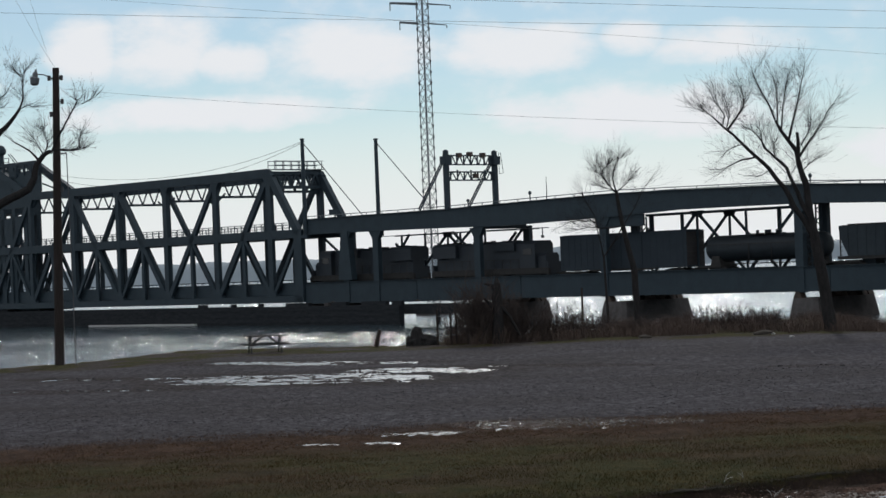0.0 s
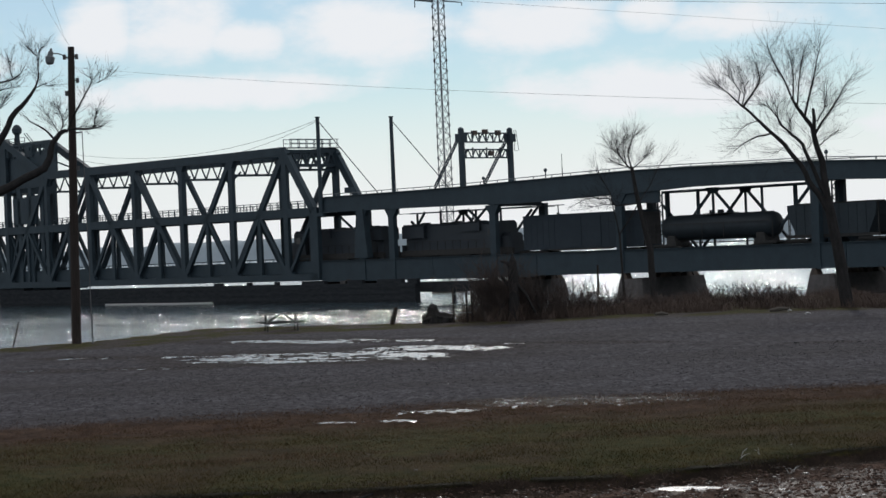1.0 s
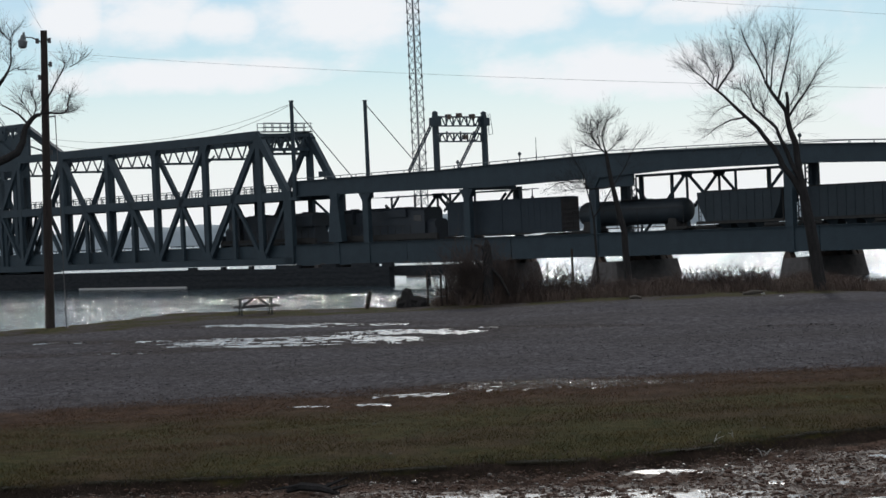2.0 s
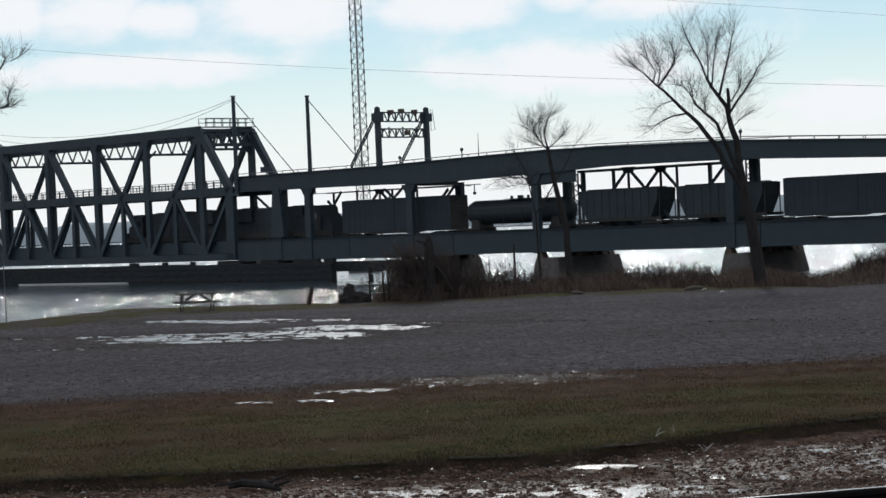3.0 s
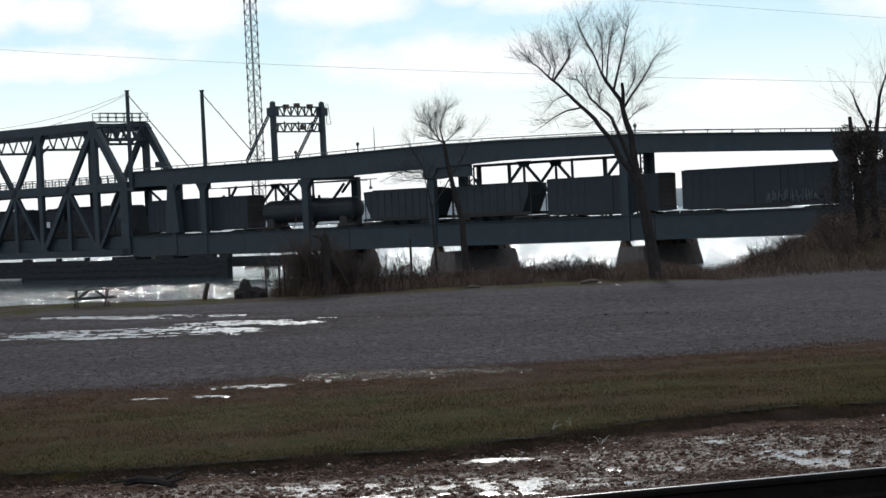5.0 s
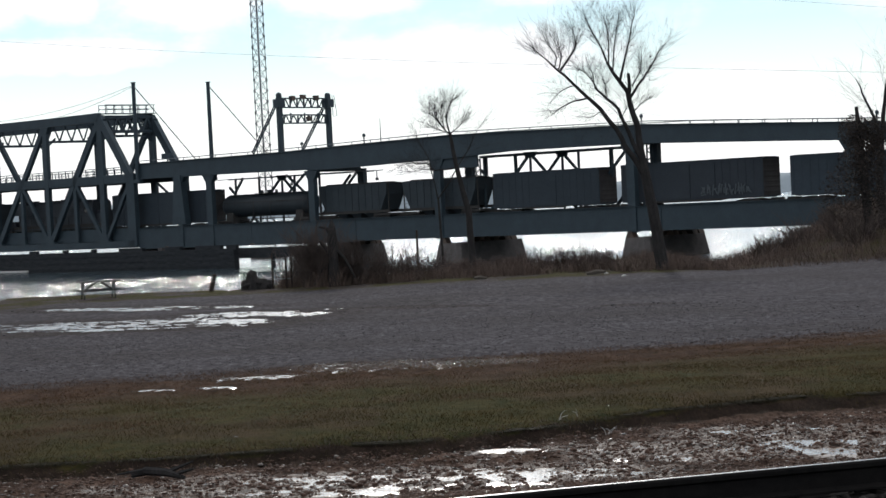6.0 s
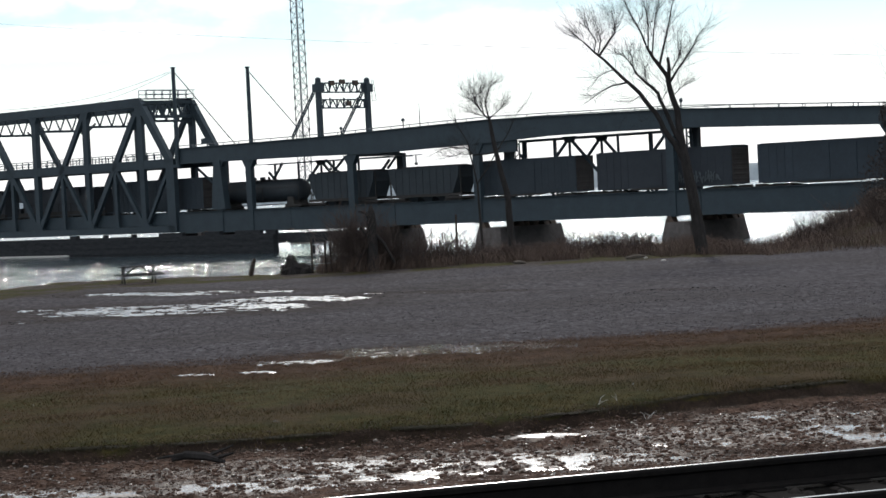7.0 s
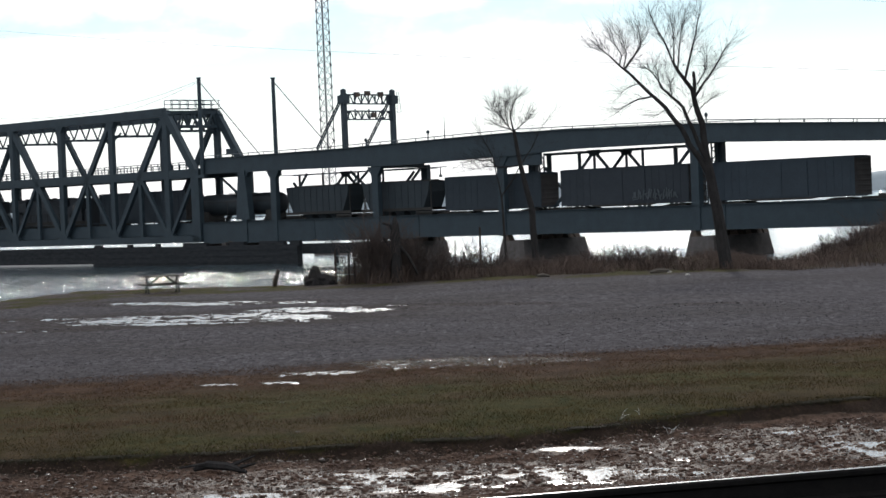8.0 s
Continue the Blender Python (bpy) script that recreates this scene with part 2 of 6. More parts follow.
    dead = mix_(step_(math_("ADD", math_("MULTIPLY", grain, 0.4), math_("MULTIPLY", mid, 0.6)), 0.4, 0.64), (0.021, 0.0125, 0.009), (0.067, 0.042, 0.029))
    turf = mix_(worn, turf, dead)
    to_turf = step_(swn, 17.99, 18.08)
    to_dead = step_(sw, 23.0, 27.5)
    to_lot = step_(sw, 29.8, 31.6)
    to_bank = step_(math_("ADD", math_("ADD", y, math_("MULTIPLY", step_(math_("MULTIPLY", x, -1.0), 9.0, 13.0), 7.0)), math_("MULTIPLY", wob, 0.5)), 82.5, 85.0)
    # the shadow below the grass edge, darkened into the mud colour
    mud = mix_(math_("MULTIPLY", step_(swn, 17.5, 17.85), 0.8), mud, (0.014, 0.0115, 0.0095))
    col = mix_(to_turf, mud, turf)
    col = mix_(to_dead, col, dead)
    col = mix_(to_lot, col, gravel)
    col = mix_(to_bank, col, mix_(worn, turf, gravel))
    bed = math_("ADD", math_("SUBTRACT", y, math_("MULTIPLY", x, 0.235)), math_("MULTIPLY", math_("SUBTRACT", mid, 0.5), 0.8))
    col = mix_(step_(math_("MULTIPLY", bed, -1.0), -12.75, -12.4), col, (0.009, 0.0085, 0.008))

    def patch(cx, cy, rx, ry, skew, fill):
        dx = math_("SUBTRACT", x, cx)
        dy = math_("DIVIDE", math_("SUBTRACT", math_("SUBTRACT", y, cy), math_("MULTIPLY", dx, skew)), ry * 1.35)
        dx = math_("DIVIDE", dx, rx * 1.35)
        return math_("SUBTRACT", 1.0, math_("ADD", math_("MULTIPLY", dx, dx), math_("MULTIPLY", dy, dy)))

    wet = None
    for args in PUDDLES:
        p = patch(*args)
        wet = p if wet is None else math_("MAXIMUM", wet, p)
    damp = step_(math_("ADD", wet, math_("MULTIPLY", math_("SUBTRACT", mid, 0.5), 1.6)), -0.15, 0.5)
    close = step_(s, 21.0, 19.0)
    col = mix_(math_("MULTIPLY", damp, 0.4), col, (0.024, 0.017, 0.013))
    l.new(col, b.inputs["Base Color"])
    gloss = math_("MULTIPLY", damp, close)
    l.new(math_("SUBTRACT", 0.95, math_("MULTIPLY", gloss, 0.36)), b.inputs["Roughness"])
    l.new(math_("ADD", 0.01, math_("MULTIPLY", gloss, 0.05)), b.inputs["Specular IOR Level"])
    p = n.new("ShaderNodeBump")
    p.inputs["Distance"].default_value = 0.04
    p.inputs["Strength"].default_value = 0.75
    l.new(math_("ADD", math_("MULTIPLY", coarse, 0.5), math_("ADD", math_("MULTIPLY", grain, 0.35), mid)), p.inputs["Height"])
    l.new(p.outputs[0], b.inputs["Normal"])
    return m


# standing water: middle x, y, half-widths, slant of the long axis, how full
PUDDLES = [(-4.4, 60.2, 4.8, 5.4, -0.78, 0.54), (-1.0, 63.0, 2.9, 3.4, -0.85, 0.5), (-5.2, 74.6, 5.0, 2.4, -0.95, 0.5), (1.75, 64.2, 0.7, 1.0, -0.9, 0.33), (4.1, 61.7, 1.9, 1.2, -0.9, 0.26), (9.1, 52.6, 0.9, 0.6, -0.85, 0.1), (-9.5, 57.0, 4.0, 1.2, -0.5, 0.29), (-10, 66, 4.0, 1.0, -0.6, 0.28),
           (-0.4, 29.15, 0.8, 0.6, -0.58, 0.55), (-0.9, 27.0, 0.3, 0.3, -0.6, 0.5), (-1.7, 27.2, 0.3, 0.25, -0.5, 0.5), (0.9, 30.4, 0.9, 1.5, -0.6, 0.3), (2.3, 29.9, 1.3, 1.7, -0.65, 0.24),
           (1.85, 17.0, 0.42, 0.2, -0.35, 0.75), (1.5, 15.25, 1.25, 0.8, -0.4, 0.52), (0.5, 15.6, 1.1, 0.65, -0.4, 0.48), (0.2, 14.95, 0.8, 0.3, -0.4, 0.5), (4.1, 15.9, 1.05, 0.65, -0.4, 0.48), (4.0, 17.1, 0.8, 0.5, -0.4, 0.38), (3.0, 15.9, 0.7, 0.4, -0.4, 0.34), (-2.0, 15.15, 0.8, 0.3, -0.38, 0.53), (0.85, 14.8, 0.35, 0.2, -0.4, 0.55), (3.0, 16.6, 0.9, 0.4, -0.4, 0.27), (-0.6, 14.75, 1.0, 0.35, -0.38, 0.52), (-0.7, 15.7, 0.8, 0.35, -0.4, 0.33)]
GROUND = ground_material()


# ---- mesh helpers ----
def part(name, bm, material_, parent=None, label=""):
    """Links a bmesh as one mesh object, under a thing or a part."""
    me = bpy.data.meshes.new(name)
    bm.normal_update()
    bm.to_mesh(me)
    bm.free()
    me.materials.append(material_)
    ob = new(name, me)
    ob.parent = parent
    if label:
        tagged(ob, label)
    return ob


def raw(name, verts, faces, material_, parent=None):
    """A mesh object from arrays of corners and of faces with equal corner counts."""
    me = bpy.data.meshes.new(name)
    verts, faces = np.asarray(verts, float), np.asarray(faces, int)
    k = faces.shape[1]
    me.vertices.add(len(verts))
    me.vertices.foreach_set("co", verts.ravel())
    me.loops.add(faces.size)
    me.loops.foreach_set("vertex_index", faces.ravel())
    me.polygons.add(len(faces))
    me.polygons.foreach_set("loop_start", np.arange(0, faces.size, k))
    me.polygons.foreach_set("loop_total", np.full(len(faces), k))
    me.update(calc_edges=True)
    me.validate()
    me.materials.append(material_)
    ob = new(name, me)
    ob.parent = parent
    return ob


def thing(name, m, label, category, group="", kind=""):
    ob = new(name)
    ob.empty_display_size = 0.2
    ob.matrix_basis = m
    return tagged(ob, label, category, group, kind)


def box(bm, x0, x1, y0, y1, z0, z1):
    v = [bm.verts.new(c) for c in ((x0, y0, z0), (x1, y0, z0), (x1, y1, z0), (x0, y1, z0), (x0, y0, z1), (x1, y0, z1), (x1, y1, z1), (x0, y1, z1))]
    for f in ((3, 2, 1, 0), (4, 5, 6, 7), (0, 1, 5, 4), (1, 2, 6, 5), (2, 3, 7, 6), (3, 0, 4, 7)):
        bm.faces.new([v[i] for i in f])
    return v


def bar(bm, a, b, w, h=None, ref=(0, 1, 0)):
    """A square-edged bar from a to b; w across ref, h along it."""
    a, b, h = Vector(a), Vector(b), h or w
    d = (b - a).normalized()
    side = Vector(ref) - d * d.dot(Vector(ref))
    side = side.normalized() if side.length > 1e-4 else d.orthogonal().normalized()
    up = d.cross(side)
    v = [bm.verts.new(p + side * (h / 2 * i) + up * (w / 2 * j)) for p in (a, b) for i, j in ((-1, -1), (1, -1), (1, 1), (-1, 1))]
    for f in ((3, 2, 1, 0), (4, 5, 6, 7), (0, 1, 5, 4), (1, 2, 6, 5), (2, 3, 7, 6), (3, 0, 4, 7)):
        bm.faces.new([v[i] for i in f])


def tube(bm, points, radii, n=8, caps=True):
    """A tapered tube along points."""
    rings, last = [], None
    points = [Vector(p) for p in points]
    for i, p in enumerate(points):
        d = (points[min(i + 1, len(points) - 1)] - points[max(i - 1, 0)]).normalized()
        side = d.orthogonal().normalized() if last is None else (last - d * d.dot(last)).normalized()
        last = side
        up = d.cross(side)
        r = radii[i] if isinstance(radii, (list, tuple)) else radii
        rings.append([bm.verts.new(p + (side * math.cos(a) + up * math.sin(a)) * r) for a in (2 * math.pi * k / n for k in range(n))])
    for a, b in zip(rings, rings[1:]):
        for k in range(n):
            bm.faces.new((a[k], a[(k + 1) % n], b[(k + 1) % n], b[k]))
    if caps:
        bm.faces.new(rings[0][::-1])
        bm.faces.new(rings[-1])


def prism(bm, outline, y0, y1):
    """An outline of (x, z) drawn along y."""
    a = [bm.verts.new((x, y0, z)) for x, z in outline]
    b = [bm.verts.new((x, y1, z)) for x, z in outline]
    bm.faces.new(a)
    bm.faces.new(b[::-1])
    k = len(a)
    for i in range(k):
        bm.faces.new((a[i], b[i], b[(i + 1) % k], a[(i + 1) % k]))


def lattice(bm, a, b, depth, n, w, ref=(0, 1, 0), drop=(0, 0, -1)):
    """Two thin chords from a to b with zigzag lacing between them."""
    a, b, dv = Vector(a), Vector(b), Vector(drop) * depth
    bar(bm, a, b, w * 1.5, None, ref)
    bar(bm, a + dv, b + dv, w * 1.5, None, ref)
    for i in range(n):
        p, q = a.lerp(b, i / n), a.lerp(b, (i + 1) / n)
        m = a.lerp(b, (i + 0.5) / n)
        bar(bm, p + dv, m, w, None, ref)
        bar(bm, m, q + dv, w, None, ref)


def lerp_table(x, table):
    if x <= table[0][0]:
        return table[0][1]
    for (a, u), (b, v) in zip(table, table[1:]):
        if x <= b:
            return u + (v - u) * (x - a) / (b - a)
    return table[-1][1]


# ---- ground and river ----
WATER_Z = -3.6
SLOPE = [(-60, 1.5), (9, 1.45), (13.3, 1.45), (14.3, 1.3), (17.3, 1.25), (17.86, 1.255), (18.04, 1.35), (18.2, 1.365), (19.5, 1.36), (31, 0.95), (45, 0.6), (60, 0.25), (80, 0.0), (140, 0.0)]
CREST = [(-300, 70), (-60, 75), (-20, 79), (-15.5, 85), (-12, 93), (-2, 90), (3, 97), (17, 104), (900, 104)]
# the embankment, by bearing x / y: its height, and how far it reaches before the river
MOUND = [(0.17, 0.0), (0.2, -0.35), (0.2124, -0.6), (0.2237, -0.3), (0.2436, 0.35), (0.258, 0.75), (0.272, 1.0), (0.29, 1.4), (0.6, 2.0), (3, 2.5)]
REACH = [(0.2, 104), (0.245, 107), (0.262, 125), (0.29, 420), (0.6, 900)]


def smooth_step(v, a, b):
    v = min(max((v - a) / (b - a), 0), 1)
    return v * v * (3 - 2 * v)


def grass_edge(x):
    """How far the edge of the grass bends in (-) or out along the trackside."""
    return -0.65 + 1.05 * smooth_step(x, 1.6, 4.2) + 0.4 * smooth_step(-x, 1.2, 3.5) + 0.12 * noise.noise((x * 1.4, 0, 6)) + 0.06 * noise.noise((x * 5, 0, 7))


def relief(x, y):
    """Ruts and lumps, between about -0.5 and 0.5, with their height: churned mud, the wet verge and the wet part of the lot."""
    s = y - 0.11 * x
    if 13 < s < 19:
        f = smooth_step(s, 13.2, 14) * smooth_step(-(s - grass_edge(x)), -17.95, -17.85)
        return 0.055 * f, 0.5 * noise.noise((x * 2.6, y * 2.6, 0)) + 0.6 * noise.noise((x * 6.5, y * 6.5, 5)) + 0.4 * noise.noise((x * 11, y * 14, 8))
    if 25.5 < s < 33:
        return 0.045 * smooth_step(s, 25.5, 26.5) * smooth_step(-s, -33, -31.5), 0.3 * noise.noise((x * 2.5, y * 1.8, 1)) + 0.75 * noise.noise((x * 8, y * 4, 6))
    if 49 < y < 79 and -14 < x < 12:
        return 0.055 * smooth_step(y, 49, 51) * smooth_step(-y, -79, -77), 0.45 * noise.noise((x * 0.5, (y + 0.8 * x) * 0.9, 2)) + 0.45 * noise.noise((x * 2.2, (y + 0.8 * x) * 1.9, 7)) + 0.35 * noise.noise((x * 6, y * 2, 9))
    return 0.0, 0.0


def ground_height(x, y, bare=False):
    edge = y - 0.11 * x
    edge -= grass_edge(x) * smooth_step(edge, 14.5, 17) * smooth_step(-edge, -26, -19)
    z = lerp_table(edge, SLOPE)
    if not bare:
        amp, n = relief(x, y)
        z += amp * n
    crest = lerp_table(x, CREST)
    if y > 79 and x > 12:
        q = x / y
        rise = min((y - 79) / 24, 1)
        rise = rise * rise * (3 - 2 * rise) * min(max((q - 0.17) / 0.03, 0), 1)
        z = z * (1 - rise) + rise * lerp_table(q, MOUND)
        crest = max(crest, lerp_table(q, REACH))
    past = y - crest
    if past > 0:
        z -= min(past / 14, 1) ** 0.8 * (z + 5.2)
    z += 0.03 * noise.noise((x * 0.5, y * 0.5, 0)) + 0.05 * noise.noise((x * 0.09, y * 0.09, 3))
    return z


def build_ground():
    def steps(*runs):
        out = []
        for a, b, d in runs:
            out += list(np.arange(a, b, d))
        return out + [runs[-1][1]]
    xs = steps((-900, -120, 60), (-120, -30, 6), (-30, -12, 1.0), (-12, 8, 0.085), (8, 14, 0.3), (14, 50, 1.2), (50, 120, 7), (120, 900, 60))
    ys = steps((-400, -40, 40), (-40, 8, 4), (8, 13, 0.3), (13, 18.8, 0.06), (18.8, 26, 0.2), (26, 33, 0.12), (33, 49, 0.8), (49, 79, 0.24), (79, 110, 0.8), (110, 170, 4), (170, 420, 25), (420, 900, 60))
    verts = [(x, y, ground_height(x, y)) for y in ys for x in xs]
    k = len(xs)
    faces = [(j * k + i, j * k + i + 1, (j + 1) * k + i + 1, (j + 1) * k + i) for j in range(len(ys) - 1) for i in range(k - 1)]
    ob = raw("ground", verts, faces, GROUND)
    for p in ob.data.polygons:
        p.use_smooth = True
    tagged(ob, "muddy trackside, winter grass verge and wet grey gravel lot", "ground", kind="structure")
    build_river(steps)


def build_river(steps):
    """One sheet of water: wind waves where it lies open to the view, flat further off."""
    xs = np.array(steps((-4500, -400, 820), (-400, -84, 79), (-84, 48, 0.44), (48, 400, 88), (400, 4500, 820)))
    ys = np.array(steps((-300, 130, 215), (130, 262, 0.42), (262, 400, 46), (400, 4500, 820)))
    X, Y = np.meshgrid(xs, ys)
    Z = np.zeros_like(X)
    rng = np.random.default_rng(3)
    for _ in range(26):
        length = rng.uniform(1.5, 8.5)
        a = rng.normal(1.45, 0.55)
        k = 2 * math.pi / length
        Z += 0.0045 * length ** 0.8 * np.sin(k * (X * math.cos(a) + Y * math.sin(a)) + rng.uniform(0, 6.28))
    gust = 0.65 + 0.5 * np.sin(X * 0.07 + 1.3 * np.sin(Y * 0.05)) * np.sin(Y * 0.11 + 0.6 * np.sin(X * 0.06))
    edge = np.clip((X + 84) / 8, 0, 1) * np.clip((48 - X) / 8, 0, 1) * np.clip((Y - 130) / 8, 0, 1) * np.clip((262 - Y) / 14, 0, 1)
    Z = WATER_Z + Z * gust * edge
    verts = np.stack([X, Y, Z], -1).reshape(-1, 3)
    k = len(xs)
    j, i = np.meshgrid(np.arange(len(ys) - 1), np.arange(k - 1), indexing="ij")
    faces = np.stack([j * k + i, j * k + i + 1, (j + 1) * k + i + 1, (j + 1) * k + i], -1).reshape(-1, 4)
    ob = raw("water", verts, faces, WATER)
    ob.data.polygons.foreach_set("use_smooth", np.ones(len(faces), bool))
    tagged(ob, "wide rippled river glittering in low sun", "river", kind="structure")


build_ground()


def build_puddles():
    """Thin water lying over the lumpy ground: the lumps that stand out of it break its shores."""
    for cx, cy, rx, ry, skew, fill in PUDDLES:
        amp = max(relief(cx, cy)[0], 0.02)
        k = 26
        verts, faces = [], []
        for j in range(k + 1):
            for i in range(k + 1):
                a, b = i / k * 2 - 1, j / k * 2 - 1
                x = cx + a * rx
                y = cy + b * ry + skew * a * rx
                z = ground_height(x, y, True) + amp * (fill * min(1, 2.2 * (1 - a * a - b * b)) - 0.45)
                verts.append((x, y, z))
        for j in range(k):
            for i in range(k):
                a, b = (i + 0.5) / k * 2 - 1, (j + 0.5) / k * 2 - 1
                if a * a + b * b < 1:
                    q = j * (k + 1) + i
                    faces.append((q, q + 1, q + k + 2, q + k + 1))
        ob = raw("puddle", verts, faces, PUDDLE if cy < 40 else SHEEN)
        for f in ob.data.polygons:
            f.use_smooth = True
        tagged(ob, "shallow silty puddle reflecting the pale sky", "puddle", kind="structure")


build_puddles()


def build_far_shore():
    """A low wooded bluff on the far bank: a ridge with an uneven treetop line."""
    xs = np.arange(-1500, 1900, 9.0)
    verts, faces = [], []
    for i, x in enumerate(xs):
        h = 13 + 5 * noise.noise((x * 0.004, 1.0, 0)) + 2.2 * noise.noise((x * 0.03, 5, 0)) + 1.6 * noise.noise((x * 0.12, 9, 0))
        y = 1790 + 25 * noise.noise((x * 0.01, 2, 0))
        for dy, z in ((0, WATER_Z - 0.5), (3, WATER_Z + 1.5), (8, h * 0.55), (26, h), (90, h * 1.02), (160, h)):
            verts.append((x, y + dy, z + (noise.noise((x * 0.2, dy, 4)) * 1.2 if z > 0 else 0)))
    for i in range(len(xs) - 1):
        for j in range(5):
            a = i * 6 + j
            faces.append((a, a + 6, a + 7, a + 1))
    tagged(raw("backdrop", verts, faces, HILLS), "low wooded bluff on the far river bank, haze in its colour", "far shore", kind="structure")


build_far_shore()

# ---- the double-deck bridge, in its own space: x along it towards the near shore, y across, z up ----
BRIDGE = pose(0, 252, 0, 0, 0, -47)
RAIL_Z = 1.05
WIDE = 8.7
NODES = [-27.4, -33.3, -45.1, -56.9, -68.7, -80.5, -92.3, -104.1, -115.9, -127.7]
TOPS = [None, 16.5, 16.4, 16.4, 16.4, 16.4, 16.4, 22.2, 22.2, 16.4]
LOW, MID = -0.3, 8.25


def build_swing_span():
    span = thing("swing_span", BRIDGE, "dark painted steel through truss swing span with two decks", "bridge")
    for w in (0.0, WIDE):
        def p(i, z):
            return (NODES[i], w, z)
        for i in range(1, len(NODES) - 1):
            bm = bmesh.new()
            bar(bm, p(i, TOPS[i]), p(i + 1, TOPS[i + 1]), 1.15, 0.7)
            part("top_chord", bm, STEEL, span)
        bm = bmesh.new()
        bar(bm, (NODES[0] + 0.4, w, LOW), (NODES[-1], w, LOW), 0.9, 0.7)
        part("bottom_chord", bm, STEEL, span)
        bm = bmesh.new()
        v = 0.45 if w < 1 else WIDE - 0.65
        box(bm, NODES[-1], NODES[0], v, v + 0.2, 0.2, 1.8)
        part("deck_edge", bm, STEEL, span)
        bm = bmesh.new()
        bar(bm, (NODES[0] + 0.4, w, MID), (NODES[-1], w, MID), 1.15, 0.5)
        part("road_chord", bm, STEEL, span)
        bm = bmesh.new()
        bar(bm, p(1, TOPS[1]), p(0, MID), 1.0, 0.7)
        part("end_post", bm, STEEL, span)
        for i in range(1, len(NODES)):
            bm = bmesh.new()
            bar(bm, p(i, LOW), p(i, TOPS[i]), 0.95 if i % 2 else 0.8, 0.55)
            for z in (LOW, TOPS[i] - 0.3):
                prism(bm, [(NODES[i] - 1.1, z + (0.2 if z < 0 else 0)), (NODES[i] + 1.1, z + (0.2 if z < 0 else 0)), (NODES[i] + 0.45, z + (1.5 if z < 0 else -1.1)), (NODES[i] - 0.45, z + (1.5 if z < 0 else -1.1))], w - 0.3, w + 0.3)
            part("post", bm, STEEL, span)
        # main diagonals fall towards the middle of each half arm; a strut halves each lower panel
        for i, falls in ((1, -1), (2, -1), (3, 1), (4, 1), (5, -1), (6, -1), (7, 1), (8, 1)):
            hi, lo = (i, i + 1) if falls < 0 else (i + 1, i)
            bm = bmesh.new()
            bar(bm, p(hi, TOPS[hi] - 0.3), p(lo, LOW + 0.2), 0.72, 0.5)
            part("diagonal", bm, STEEL, span)
            cx = (NODES[hi] + NODES[lo]) / 2
            bm = bmesh.new()
            bar(bm, (cx, w, MID), (NODES[hi], w, LOW + 0.2), 0.5, 0.4)
            bar(bm, (cx, w, MID), (cx, w, LOW), 0.62, 0.4)
            part("sub_strut", bm, STEEL, span)
        bm = bmesh.new()
        cx = NODES[0]
        bar(bm, (cx, w, MID + 0.6), (cx, w, LOW - 0.4), 1.6, 0.7)
        bar(bm, (cx, w, MID), (NODES[1], w, LOW), 0.5, 0.4)
        part("sub_strut", bm, STEEL, span)
    for i in range(1, len(NODES)):
        bm = bmesh.new()
        z = TOPS[i] - 0.2
        lattice(bm, (NODES[i], 0.3, z), (NODES[i], WIDE - 0.3, z), 2.25, 4, 0.16, (1, 0, 0))
        bar(bm, (NODES[i], 0.3, z - 2.3), (NODES[i], WIDE - 0.3, z - 2.3), 0.3, 0.3, (1, 0, 0))
        for y0, y1 in ((0.2, 1.6), (WIDE - 0.2, WIDE - 1.6)):
            bar(bm, (NODES[i], y0, z - 3.0), (NODES[i], y1, z - 1.8), 0.2, 0.2, (1, 0, 0))
        part("sway_frame", bm, STEEL, span)
        bm = bmesh.new()
        box(bm, NODES[i] - 0.3, NODES[i] + 0.3, 0.2, WIDE - 0.2, MID - 0.55, MID + 0.25)
        part("floor_beam", bm, STEEL, span)
        bm = bmesh.new()
        box(bm, NODES[i] - 0.3, NODES[i] + 0.3, 0.2, WIDE - 0.2, LOW - 0.35, LOW + 0.75)
        part("floor_beam", bm, STEEL, span)
    for i in range(1, len(NODES) - 1):
        bm = bmesh.new()
        for y0, y1 in ((0.3, WIDE - 0.3), (WIDE - 0.3, 0.3)):
            bar(bm, (NODES[i], y0, TOPS[i]), (NODES[i + 1], y1, TOPS[i + 1]), 0.22, 0.22, (0, 0, 1))
        part("wind_brace", bm, STEEL, span)
    bm = bmesh.new()
    lattice(bm, (NODES[1] + 0.3, 0.2, TOPS[1]), (NODES[1] + 0.3, WIDE - 0.2, TOPS[1]), 1.9, 5, 0.28, (1, 0, 0))
    part("portal", bm, STEEL, span)
    bm = bmesh.new()
    x0 = NODES[1]
    for y in np.arange(0.5, WIDE + 0.3, 1.35):
        for x in (x0 - 0.7, x0 + 0.7):
            bar(bm, (x, y, TOPS[1] + 0.4), (x, y, TOPS[1] + 1.6), 0.07)
    for z in (1.05, 1.6):
        for x in (x0 - 0.7, x0 + 0.7):
            bar(bm, (x, 0.5, TOPS[1] + z), (x, WIDE + 0.2, TOPS[1] + z), 0.06)
    box(bm, x0 - 0.8, x0 + 0.8, 0.4, WIDE + 0.3, TOPS[1] + 0.42, TOPS[1] + 0.5)
    part("inspection_walkway", bm, STEEL, span)
    bm = bmesh.new()
    box(bm, NODES[-1], NODES[0], 0.6, WIDE - 0.6, MID + 0.27, MID + 0.5)
    part("road_deck", bm, STEEL, span)
